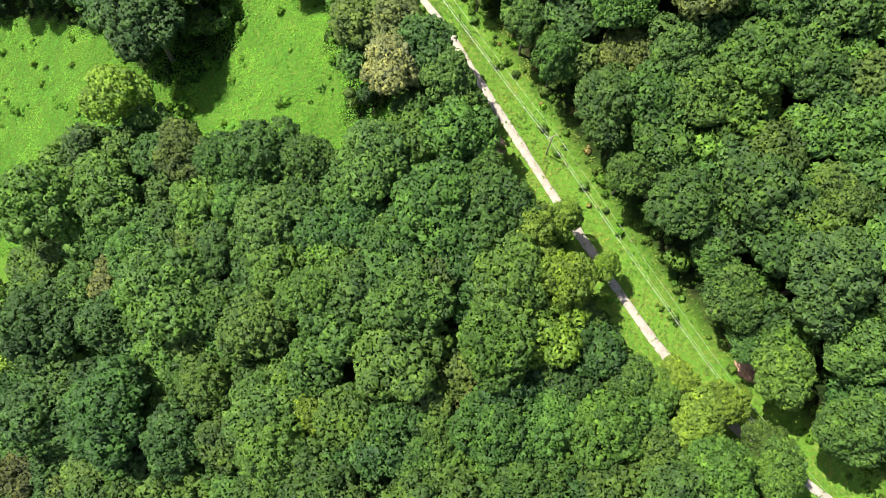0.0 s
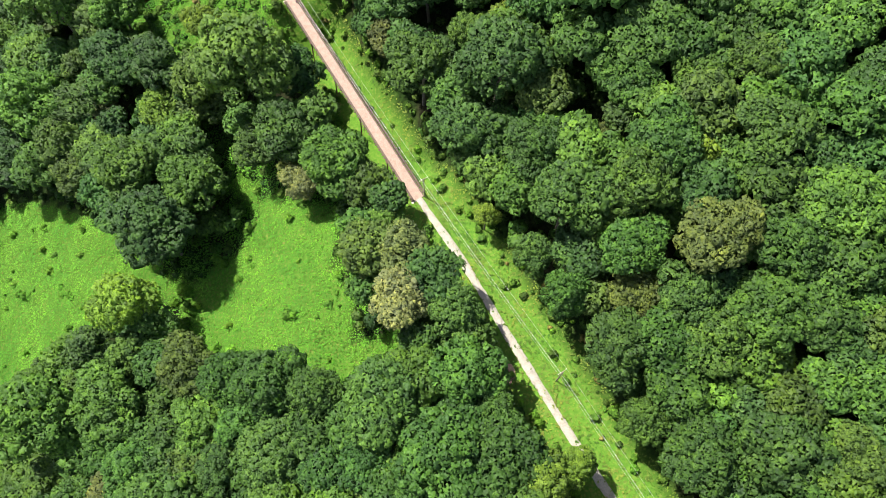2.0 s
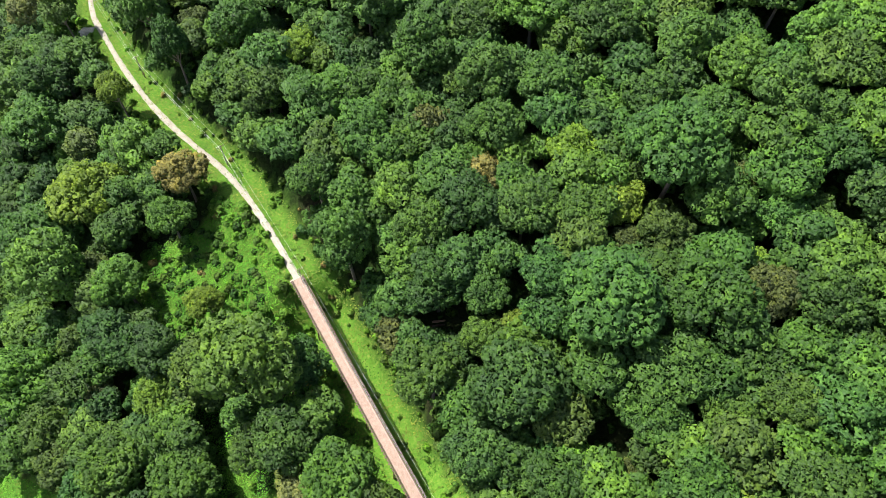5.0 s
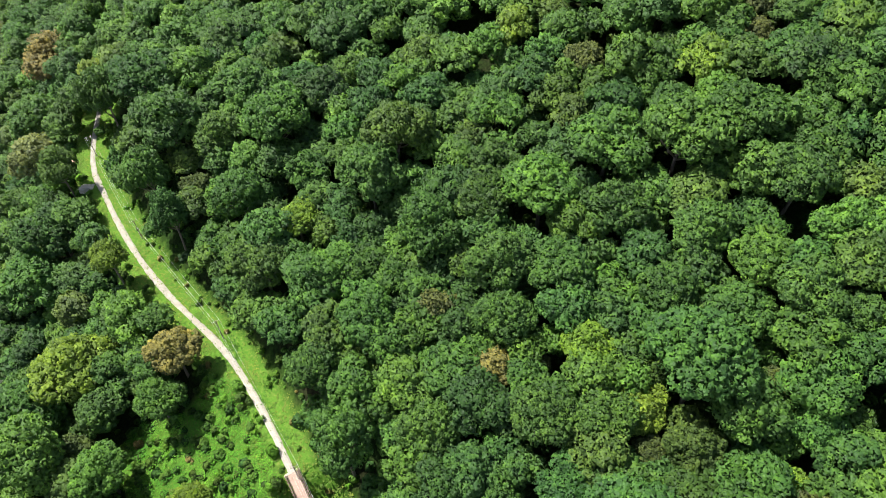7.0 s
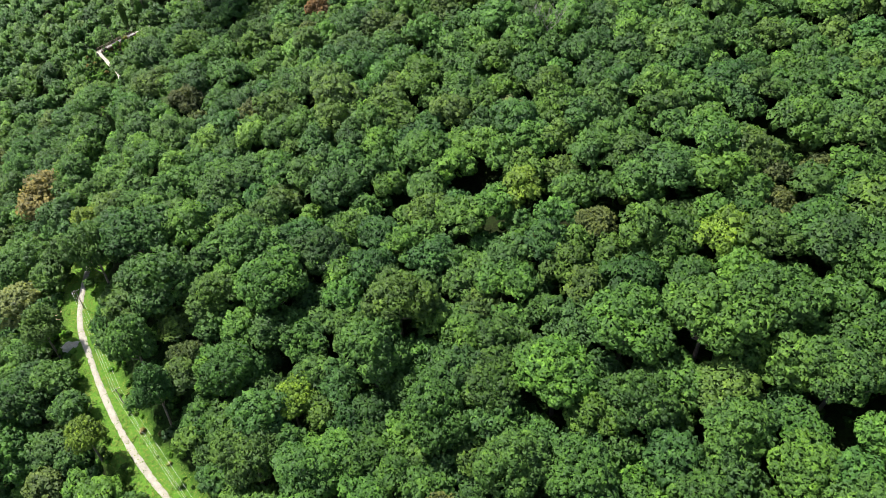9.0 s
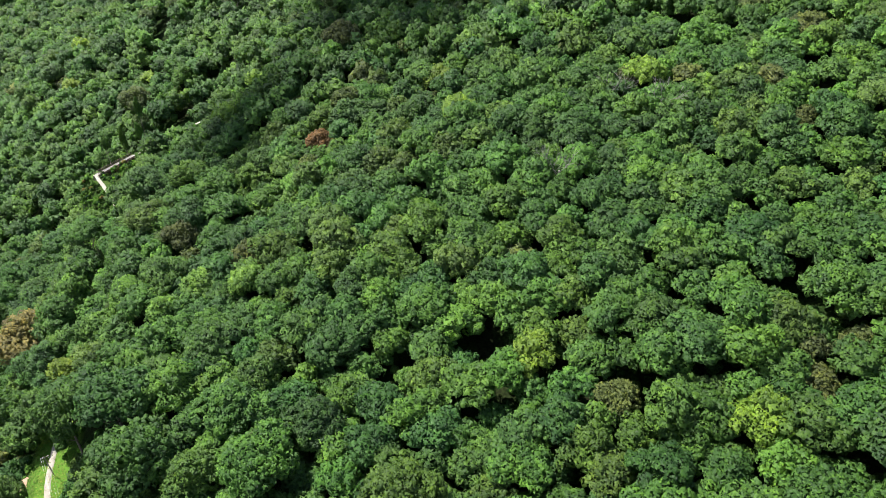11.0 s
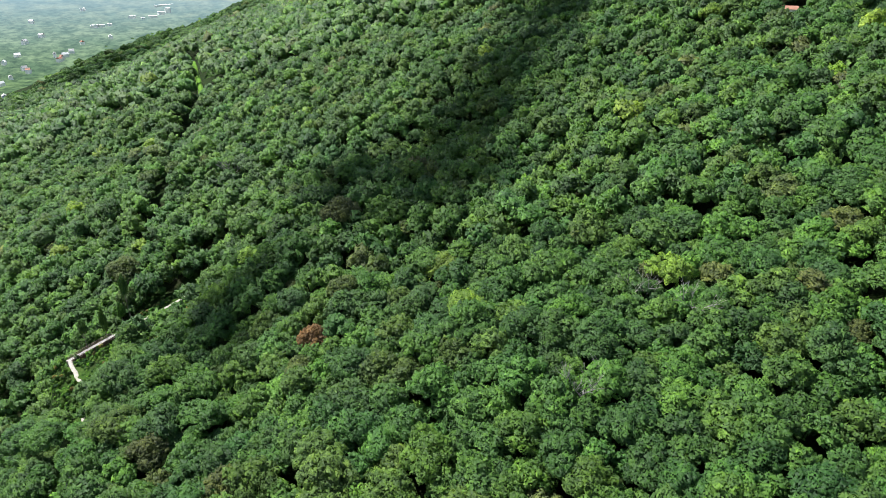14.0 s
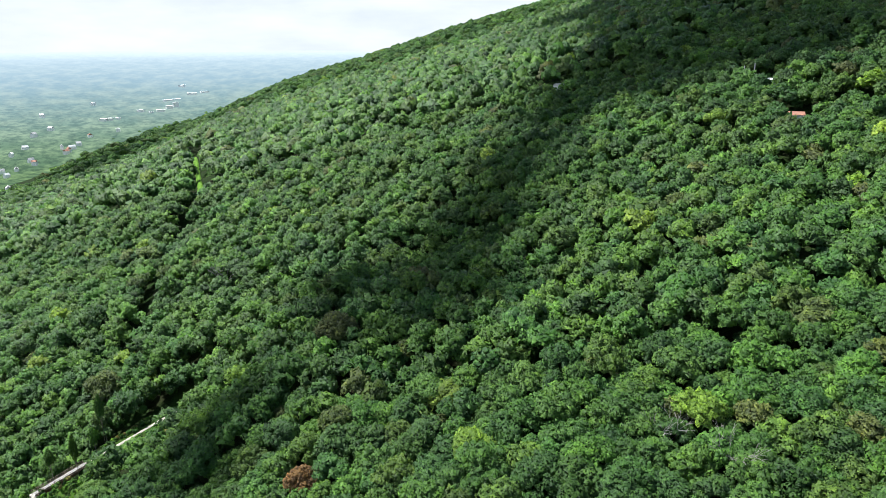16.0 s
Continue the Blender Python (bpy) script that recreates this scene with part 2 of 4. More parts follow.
# ---- the lie of the land ----
# the trail's middle line, from below the first view to the second bridge and beyond: x, y, z
TRAIL = [(150, -110, -3), (96, -52, -1.5), (66, -19, -.5), (45, -1.7, 0), (34.9, 8.9, 0), (22.3, 28.8, 0), (11.3, 47.8, 0), (1.6, 65.1, 0),
         (-5.6, 76.3, 0), (-19.2, 99, 0), (-32.9, 122.5, 0), (-40.8, 135.3, .3), (-51.3, 149, .7), (-67, 163.5, 1.2),
         (-78.6, 176.5, 1.5), (-90, 192.5, 2), (-99, 208.5, 2.6), (-106, 240, 3.5), (-115, 285, 5.2), (-127.9, 321.8, 6.8),
         (-137.7, 335.5, 7.2), (-144.6, 344.5, 7.5), (-144.5, 350, 7.6), (-135.8, 361.1, 7.8), (-120.6, 389, 8), (-114, 399, 8.4)]
BRIDGES = ((8, 10), (21, 23))          # the stretches of that line on bridges


def spline(points, step=2.0):
    """A smooth line through the points (Catmull-Rom), about every step metres, and each point's own index along it."""
    p = np.array(points, float)
    q = np.vstack([2 * p[0] - p[1], p, 2 * p[-1] - p[-2]])
    out, where = [], []
    for i in range(len(p) - 1):
        a, b, c, d = q[i:i + 4]
        n = max(2, int(np.linalg.norm(c - b) / step))
        for k in range(n):
            t = k / n
            out.append(.5 * (2 * b + (c - a) * t + (2 * a - 5 * b + 4 * c - d) * t * t + (3 * b - a - 3 * c + d) * t ** 3))
            where.append(i + t)
    return np.array(out + [p[-1]]), np.array(where + [len(p) - 1.0])


LINE, LINE_AT = spline(TRAIL)
STRIKE, UPHILL = np.array((-.36, .933)), np.array((.933, .36))     # along the mountain side, and up it


def waves(x, y, size, seed, n=7):
    """Soft, aperiodic ups and downs between about -1 and 1, of that size in metres."""
    r = np.random.RandomState(seed)
    total = 0
    for _ in range(n):
        a, k, ph = r.uniform(0, 6.283), 6.283 / size * r.uniform(.6, 1.6), r.uniform(0, 6.283)
        total = total + np.sin((x * np.cos(a) + y * np.sin(a)) * k + ph)
    return total / n ** .5 / 1.4


def near_trail(x, y):
    """Distance to the trail's line, its height and its index there, and the side (1: uphill)."""
    x, y = np.asarray(x, float), np.asarray(y, float)
    best = np.full(x.shape, 1e9)
    at = np.zeros(x.shape, int)
    for i, p in enumerate(LINE):
        d = (x - p[0]) ** 2 + (y - p[1]) ** 2
        m = d < best
        best = np.where(m, d, best)
        at = np.where(m, i, at)
    nxt = np.minimum(at + 1, len(LINE) - 1)
    prv = np.maximum(at - 1, 0)
    tx, ty = LINE[nxt, 0] - LINE[prv, 0], LINE[nxt, 1] - LINE[prv, 1]
    side = np.sign((x - LINE[at, 0]) * ty - (y - LINE[at, 1]) * tx)
    return np.sqrt(best), LINE[at, 2], LINE_AT[at], side


# how much the contours bear to the left for each unit along y: at y, then the lean there
LEAN_AT = (-5000, 380, 450, 550, 650, 750, 850, 1000, 1200, 1500, 2000, 2600, 3400)
LEAN = (-.386, -.386, -.696, -.696, -.534, -.272, -.131, -.081, -.137, -.198, -.113, -.105, -.126)
ALONG = np.concatenate([[-5000], np.arange(370, 6001, 5.0)])
DRIFT = np.interp(ALONG, LEAN_AT, LEAN)
DRIFT = np.concatenate([[0], np.cumsum((DRIFT[1:] + DRIFT[:-1]) / 2 * np.diff(ALONG))])
DRIFT = DRIFT - np.interp(0, ALONG, DRIFT)
FOLDS = ((-15, 438, -12, 34), (-212, 452, 13, 50), (-168, 345, -11, 26), (-305, 722, -9, 40), (69, 583, -8, 40), (-168, 547, -9, 30), (-54, 239, 7, 30))  # hollows and shoulders: x, y, height, reach


def uphill(x, y):
    """How far up the mountain side a place lies, along a line of fall."""
    return .933 * (x - np.interp(y, ALONG, DRIFT))


def slope(x, y):
    """The mountain side without the trail."""
    w = uphill(x, y)
    d = x * STRIKE[0] + y * STRIKE[1]
    z = np.interp(w, (-450, -335, -250, -160, -80, -12, 12, 60, 140, 300, 450, 600, 760, 860, 1000, 1200, 3000),
                  (-125, -108.9, -86.6, -66, -44, -10, 1, 22, 47, 94, 143, 195, 244, 272, 310, 330, 340))
    z = z + np.clip((d - 215) * .09, -12, 8) * np.clip((w - 25) / 50, 0, 1) * np.clip((700 - d) / 300, 0, 1)
    for fx, fy, up, reach in FOLDS:
        z = z + up * np.exp(-((x - fx) ** 2 + (y - fy) ** 2) / reach ** 2)
    fade = np.interp(y, (2900, 4200), (1, 0))
    z = -112 + (np.maximum(z, -112) + 112) * fade
    rough = np.clip((z + 105) / 40, 0, 1)
    return z + rough * (1.8 * waves(x, y, 70, 3) + 3 * waves(x, y, 260, 4) * np.clip((300 - y) / 200, .3, 1))


def height(x, y):
    """The ground's height: the slope, led onto the trail's bench, with ravines under the bridges."""
    x, y = np.asarray(x, float), np.asarray(y, float)
    z = slope(x, y)
    d, zt, at, side = near_trail(x, y)
    far = np.where(side > 0, 60.0, 17.0)
    lift = np.clip(1 - d / far, 0, 1)
    lift = lift * lift * (3 - 2 * lift)
    bench = np.clip(1 - (d - 3.2) / 7, 0, 1)
    bench = bench * bench * (3 - 2 * bench)
    # slope's own height at the trail, taken at the nearest point of the line
    k = np.clip(np.searchsorted(LINE_AT, at), 0, len(LINE) - 1)
    own = slope(LINE[:, 0], LINE[:, 1])[k]
    z = z + (zt - own) * lift
    z = np.where((side < 0) & (d < 90), np.minimum(z, zt + 1 - .2 * d + np.maximum(d - 60, 0) + 1.2 * np.maximum(y - 375, 0)), z)
    z = z * (1 - bench) + (zt - .12 + .02 * side * d) * bench
    for a, b in BRIDGES:
        s = np.clip(np.minimum(at - a, b - at) / .35, 0, 1)
        s = s * s * (3 - 2 * s)
        z = z - 7.5 * s * np.exp(-(d / 16) ** 2)
    # the meadow's hollow
    return z - 9 * np.exp(-((x + 47) / 19) ** 2 - ((y - 74) / 25) ** 2)


# ---- mesh helpers ----
def mesh_np(name, verts, faces, material, tint=None, smooth=False, normals=None):
    """A mesh from arrays: verts (n, 3), faces a list of index arrays (m, 3) or (m, 4)."""
    me = bpy.data.meshes.new(name)
    verts = np.asarray(verts, np.float32)
    faces = [np.asarray(f, np.int32) for f in faces if len(f)]
    loops = np.concatenate([f.ravel() for f in faces])
    sizes = np.concatenate([np.full(len(f), f.shape[1], np.int32) for f in faces])
    me.vertices.add(len(verts))
    me.vertices.foreach_set("co", verts.ravel())
    me.loops.add(len(loops))
    me.loops.foreach_set("vertex_index", loops)
    me.polygons.add(len(sizes))
    me.polygons.foreach_set("loop_start", np.concatenate([[0], np.cumsum(sizes)[:-1]]).astype(np.int32))
    if tint is not None:
        col = np.ones((len(verts), 4), np.float32)
        col[:, :3] = tint
        me.attributes.new("tint", "FLOAT_COLOR", "POINT").data.foreach_set("color", col.ravel())
    if normals is not None:
        me.attributes.new("custom_normal", "FLOAT_VECTOR", "POINT").data.foreach_set("vector", np.asarray(normals, np.float32).ravel())
    me.update(calc_edges=True)
    if smooth:
        me.polygons.foreach_set("use_smooth", np.ones(len(sizes), bool))
    me.materials.append(material)
    return me


def box(bm, m, sx, sy, sz):
    bmesh.ops.create_cube(bm, size=1, matrix=m @ Matrix.Diagonal((sx, sy, sz, 1)))


def tube(bm, a, b, r1, r2, sides=7):
    a, b = Vector(a), Vector(b)
    d = b - a
    m = Matrix.Translation((a + b) / 2) @ d.to_track_quat("Z", "Y").to_matrix().to_4x4()
    bmesh.ops.create_cone(bm, cap_ends=True, segments=sides, radius1=r1, radius2=r2, depth=d.length, matrix=m)


def part(name, bm, material, parent, label="", bevel=0.0):
    """Links a bmesh as one mesh object under a thing or a part."""
    if bevel:
        bmesh.ops.bevel(bm, geom=bm.edges[:], offset=bevel, segments=1, affect="EDGES")
    me = bpy.data.meshes.new(name)
    bm.to_mesh(me)
    bm.free()
    me.materials.append(material)
    ob = new(name, me)
    ob.parent = parent
    return tagged(ob, label)


def thing(name, m, label, category, group=""):
    ob = new(name)
    ob.empty_display_size = .5
    ob.matrix_basis = m
    return tagged(ob, label, category, group)


# ---- ground: one sheet to the horizon ----
def steps(lo, hi, fine, out_lo, out_hi):
    a = list(np.arange(lo, hi + .1, fine))
    s, up = fine, [hi]
    while up[-1] < out_hi:
        s *= 1.09
        up.append(up[-1] + s)
    s, down = fine, [lo]
    while down[-1] > out_lo:
        s *= 1.09
        down.append(down[-1] - s)
    return np.array(down[:0:-1] + a + up[1:])


MEADOW = np.array([(-54, 68), (-49, 72), (-41, 75), (-40, 80), (-47, 88), (-43, 91), (-38, 84), (-32, 81), (-23, 79), (-20, 74), (-21, 67), (-16, 57), (-17, 52), (-10, 52), (-6, 56),
                   (-8, 49), (-15, 44), (-20, 43), (-32, 49), (-50, 53), (-54, 61)], float)
SUNNY = np.array([(-113, 94), (-99, 93), (-85, 87), (-74, 82), (-67, 76), (-59, 70), (-54, 68), (-56, 65), (-66, 64), (-70, 58), (-77, 57), (-81, 54), (-88, 48), (-89, 33), (-98, 27), (-112, 34)], float)      # the meadow's lower end
BANK = np.array([(-51, 145), (-44, 139), (-36, 127), (-33, 118), (-33, 111), (-46, 111), (-58, 112), (-66, 121), (-78, 130), (-69, 137), (-58, 138)], float)


def inside(poly, x, y):
    hit = np.zeros(np.shape(x), bool)
    j = len(poly) - 1
    for i in range(len(poly)):
        (xi, yi), (xj, yj) = poly[i], poly[j]
        cross = ((yi > y) != (yj > y)) & (x < (xj - xi) * (y - yi) / (yj - yi + 1e-12) + xi)
        hit = hit ^ cross
        j = i
    return hit


CUT = np.array([(-153, 435), (-154, 461), (-162, 493), (-169, 525), (-174, 558), (-180, 589), (-192.5, 653), (-229, 748), (-268, 850), (-295, 915)], float)   # the power line's cut


def to_line(line, x, y):
    best = np.full(np.shape(x), 1e9)
    for (ax, ay), (bx, by) in zip(line[:-1], line[1:]):
        t = np.clip(((x - ax) * (bx - ax) + (y - ay) * (by - ay)) / ((bx - ax) ** 2 + (by - ay) ** 2), 0, 1)
        best = np.minimum(best, np.hypot(x - ax - t * (bx - ax), y - ay - t * (by - ay)))
    return best


def strip_wide(y):
    """Half the width of the treeless cut: narrow below, open grass on the far rise."""
    return np.where((y > 640) & (y < 858), 3.4, 2.0)


def make_ground():
    xs, ys = steps(-130, 90, 2.0, -4700, 4700), steps(-40, 260, 2.0, -4700, 4700)
    x, y = np.meshgrid(xs, ys)
    z = height(x, y)
    d, zt, at, side = near_trail(x, y)
    grass = np.clip(1 - (d - np.where(side > 0, np.where(y > 125, 4, 6), 3.5)) / 2.5, 0, 1)
    grass = np.where(y > 235, grass * .25, grass)
    grass = np.maximum(grass, (inside(MEADOW, x, y) | inside(SUNNY, x, y) | inside(BANK, x, y)) * .8)
    ny, nx = x.shape
    i = np.arange(ny * nx).reshape(ny, nx)
    f = np.stack([i[:-1, :-1], i[:-1, 1:], i[1:, 1:], i[1:, :-1]], -1).reshape(-1, 4)
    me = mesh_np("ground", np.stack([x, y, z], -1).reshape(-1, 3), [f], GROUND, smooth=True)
    me.attributes.new("grass", "FLOAT", "POINT").data.foreach_set("value", grass.ravel().astype(np.float32))
    tagged(new("ground", me), "forested mountain side of leaf litter, moss and grass", "ground", kind="structure")


make_ground()


def make_cut():
    """The open grass of the power line's cut, where it climbs the far rise."""
    g = np.random.RandomState(15)
    at = np.arange(648, 858, 6.0)
    mid = np.interp(at, CUT[:, 1], CUT[:, 0])
    v = []
    for x, y in zip(mid, at):
        for k in (-1, -.4, .4, 1):
            px = x + 3.1 * k + g.uniform(-.5, .5)
            v.append((px, y, float(height(np.array([px]), np.array([y]))[0]) + (2.5 if abs(k) < 1 else -2)))
    i = np.arange(len(v)).reshape(-1, 4)
    f = np.stack([i[:-1, :-1], i[:-1, 1:], i[1:, 1:], i[1:, :-1]], -1).reshape(-1, 4)
    me = mesh_np("grass_cut", v, [f], GROUND, smooth=True)
    me.attributes.new("grass", "FLOAT", "POINT").data.foreach_set("value", np.ones(len(v), np.float32))
    tagged(new("grass_cut", me), "open strip of grass cut through the forest", "ground", kind="structure")


make_cut()


def make_trail():
    """The gravel path as a strip with worn, uneven edges, broken off at the bridges."""
    r = np.random.RandomState(5)
    pts, at = spline(TRAIL, 1.0)
    runs, start = [], 0
    for a, b in BRIDGES + ((99, 99),):
        k = np.searchsorted(at, a)
        runs.append((start, min(k + 1, len(pts))))
        start = np.searchsorted(at, b)
    v, f = [], []
    for a, b in runs:
        for i in range(a, b):
            p, q = pts[max(i - 1, 0)], pts[min(i + 1, len(pts) - 1)]
            t = (q - p)[:2] / np.linalg.norm((q - p)[:2])
            nx, ny = t[1], -t[0]
            w = .7 + .06 * np.sin(i * .31) + r.uniform(-.05, .05)
            for s, dz in ((-1, -.06), (-.82, .05), (0, .09), (.82, .05), (1, -.06)):
                e = s * (w + r.uniform(-.06, .06))
                v.append((pts[i][0] + nx * e, pts[i][1] + ny * e, pts[i][2] + dz - .02))
            if i > a:
                k = len(v) - 5
                f += [(k - 5 + j, k - 4 + j, k + 1 + j, k + j) for j in range(4)]
    tagged(new("trail", mesh_np("trail", v, [np.array(f)], GRAVEL, smooth=True)), "pale gravel trail winding along the wooded slope", "trail", kind="structure")


make_trail()

# ---- trees ----
GREENS = dict(mid=(.049, .110, .021), light=(.066, .138, .022), bright=(.118, .195, .022), dark=(.0345, .085, .0195), bluegreen=(.043, .1, .024),
              olive=(.061, .111, .022), pale=(.15, .182, .066), brown=(.074, .098, .027), tan=(.18, .155, .05), vine=(.1, .215, .022), sprout=(.085, .17, .024), rusty=(.082, .105, .028), red=(.165, .095, .036))
ICO = None


def ico():
    global ICO
    if ICO is None:
        bm = bmesh.new()
        bmesh.ops.create_icosphere(bm, subdivisions=1, radius=1)
        ICO = np.array([v.co for v in bm.verts]), np.array([[v.index for v in f.verts] for f in bm.faces])
        bm.free()
    return ICO


def unit(v):
    return v / (np.linalg.norm(v, axis=-1, keepdims=True) + 1e-9)


def limbs(g, r, lobes):
    """A crown's lobes: their middles and radii, round a taller middle one."""
    ang = np.arange(lobes) * 6.283 / lobes + g.uniform(-.5, .5, lobes)
    out = r * g.uniform(.3, .6, lobes)
    cen = np.stack([np.cos(ang) * out, np.sin(ang) * out, r * g.uniform(-.3, .16, lobes)], -1)
    rad = r * g.uniform(.34, .52, lobes)
    return np.vstack([cen, [(g.uniform(-.8, .8), g.uniform(-.8, .8), r * g.uniform(.1, .26))]]), np.append(rad, r * .55)


def tuft_spots(g, tufts, r, lobes, flat, low):
    """Where a crown's leaf tufts sit, and their outward directions."""
    cen, rad = limbs(g, r, lobes)
    n = tufts * 9
    k = g.choice(len(rad), n, p=rad ** 2 / np.sum(rad ** 2))
    d = unit(g.normal(size=(n, 3)))
    p = cen[k] + rad[k, None] * d * (1, 1, flat) * g.uniform(.86, 1.12, (n, 1))
    deep = np.min(np.sum(((p[:, None] - cen) / (rad[:, None] * np.array((1, 1, flat)))) ** 2, -1), 1) < .66
    ok = (d[:, 2] > low) & ~deep
    p, d = p[ok], unit(d[ok] + (0, 0, .35))
    gap = 1.2 * r / tufts ** .5
    spots = np.full((tufts, 3), 1e6)
    pick = []
    for i, q in enumerate(p):
        if len(pick) == tufts:
            break
        if np.min(np.sum((spots[:len(pick) + 1] - q) ** 2, 1)) > gap ** 2:
            spots[len(pick)] = q
            pick.append(i)
    return cen, rad, p[pick], d[pick]


def rosettes(g, spots, out, size, per):
    """A tuft at every spot: leaf sprays that spread from its middle, each a bent kite. Gives corners and their normals."""
    n = len(spots)
    t = unit(np.cross(out, g.normal(size=out.shape)))
    b = np.cross(out, t)
    a = np.arange(per) * 6.283 / per + g.uniform(0, 6.283, (n, 1)) + g.uniform(-.4, .4, (n, per))
    d = np.cos(a)[..., None] * t[:, None] + np.sin(a)[..., None] * b[:, None]
    o, c = out[:, None], spots[:, None]
    long = size * g.uniform(.65, 1.25, (n, 1, 1)) * g.uniform(.7, 1.2, (n, per, 1))
    side = np.cross(o, d) * long * g.uniform(.26, .4, (n, per, 1))
    lift = o * long * g.uniform(.02, .3, (n, per, 1))
    tip = c + d * long - o * long * g.uniform(-.1, .6, (n, per, 1))
    quad = np.stack([c - d * long * .15, c + d * long * .5 + lift - side, tip, c + d * long * .5 + lift + side], 2)
    nor = unit(o * .8 + d * .55 + g.normal(size=d.shape) * .2)
    return quad.reshape(-1, 3), np.repeat(nor.reshape(-1, 3), 4, 0)


def with_core(quad, nor, cen, rad, flat, share):
    """Closes a crown of tufts with the leafy shade inside it."""
    iv, it = ico()
    core = np.concatenate([cen[k] + iv * rad[k] * share * np.array((1, 1, flat)) for k in range(len(rad))])
    tri = np.concatenate([it + len(quad) + k * len(iv) for k in range(len(rad))])
    return np.vstack([quad, core]), np.arange(len(quad)).reshape(-1, 4), tri, np.vstack([nor, np.tile(iv, (len(rad), 1))])


def crown_arrays(seed, tufts, per, size, r=5.5, lobes=6, flat=.78, low=-.25, share=.84):
    """A crown of lobes set with leaf tufts; its middle is the origin. Gives verts, quads, tris and normals."""
    g = np.random.RandomState(seed)
    cen, rad, spots, out = tuft_spots(g, tufts, r, lobes, flat, low)
    quad, nor = rosettes(g, spots, out, size, per)
    return with_core(quad, nor, cen, rad, flat, share)


def dome_arrays(seed, tufts, size, points=5, r=5.5, lobes=6, flat=.72, low=-.2, share=.76):
    """A crown whose tufts are small ragged domes of leaves, with shade between them. As crown_arrays."""
    g = np.random.RandomState(seed)
    cen, rad, spots, out = tuft_spots(g, tufts, r, lobes, flat, low)
    n = len(spots)
    up = unit(out + (0, 0, .5))
    t = unit(np.cross(up, g.normal(size=out.shape)))
    b = np.cross(up, t)
    a = np.arange(points) * 6.283 / points + g.uniform(0, 6.283, (n, 1)) + g.uniform(-.35, .35, (n, points))
    d = np.cos(a)[..., None] * t[:, None] + np.sin(a)[..., None] * b[:, None]
    long = size * g.uniform(.6, 1.25, (n, 1, 1)) * g.uniform(.6, 1.3, (n, points, 1))
    rim = spots[:, None] + d * long - up[:, None] * long * g.uniform(.25, 1.0, (n, points, 1))
    top = spots + up * size * g.uniform(.1, .5, (n, 1)) + (t + b) * size * g.uniform(-.25, .25, (n, 1))
    V = np.concatenate([top[:, None], rim], 1).reshape(-1, 3)
    high = np.array((0, 0, .5))
    N = np.concatenate([unit(up + g.normal(size=up.shape) * .2)[:, None], unit(up[:, None] * .45 + d * .8 + high * .4 + g.normal(size=d.shape) * .2)], 1).reshape(-1, 3)
    k = np.arange(points)
    fan = np.stack([0 * k, k + 1, (k + 1) % points + 1], -1)
    T = (np.arange(n)[:, None, None] * (points + 1) + fan).reshape(-1, 3)
    iv, it = ico()
    inner = np.argsort(-rad)[:max(2, lobes - 1)]
    core = np.concatenate([cen[k] + iv * rad[k] * share * np.array((1, 1, flat)) for k in inner])
    T = np.vstack([T] + [it + len(V) + k * 12 for k in range(len(inner))])
    return np.vstack([V, core]), np.zeros((0, 4), int), T, np.vstack([N, np.tile(iv, (len(inner), 1))])


CROWN_AT = 11.0        # the crown's middle over the ground in a tree of 5.5 m crown radius


def trunk_bm(seed):
    g = random.Random(seed)
    bm = bmesh.new()
    x, y = g.uniform(-.3, .3), g.uniform(-.3, .3)
    tube(bm, (0, 0, -.6), (x, y, 4.5), .32, .24)
    tube(bm, (x, y, 4.4), (x * 1.5, y * 1.5, 9.5), .24, .15)
    for k in range(5):
        a, h = k * 1.257 + g.uniform(-.4, .4), g.uniform(5, 8)
        s = Vector((x, y, h))
        e = s + Vector((math.cos(a) * 2.6, math.sin(a) * 2.6, 2.4))
        tube(bm, s, e, .13, .08, 5)
        tube(bm, e, e + Vector((math.cos(a + .5) * 1.1, math.sin(a + .5) * 1.1, 1.5)), .08, .03, 4)
    return bm


def make_tree(seed):
    ob = thing("tree", Matrix(), "broadleaf tree in full summer leaf", "tree")
    part("trunk", trunk_bm(seed), BARK, ob)
    v, q, t, nor = dome_arrays(100 + seed, 360, .64, 6, lobes=7 + seed % 3, flat=.8 + .05 * (seed % 4), low=-.45)
    c = new("crown", mesh_np("crown", v, [q, t], LEAF, normals=nor))
    c.parent, c.location = ob, (0, 0, CROWN_AT)
    return ob


TREES = {}
TREES['mid'] = [(-21, 122, 8.0),
    (11, -7, 5.3), (-3, -6, 4.8), (54, 0, 5.4), (7, 0, 5.7), (15, 1, 5.2), (26, 7, 3.6), (55, 10, 5.1), (43, 12, 3.6), (-5, 17, 6.2),
    (40, 17, 4.9), (-46, 23, 8.5), (39, 24, 3.5), (-66, 26, 5.8), (34, 31, 5.7), (-55, 31, 5.6), (-27, 32, 6.0), (-1, 32, 7.2), (6, 37, 4.2),
    (-34, 38, 4.9), (-10, 39, 6.6), (-21, 41, 4.5), (-28, 43, 5.7), (-37, 45, 5.6), (24, 46, 5.7), (1, 52, 4.3), (34, 53, 4.8), (17, 54, 5.6),
    (47, 58, 5.1), (26, 60, 5.3), (13, 61, 5.1),]
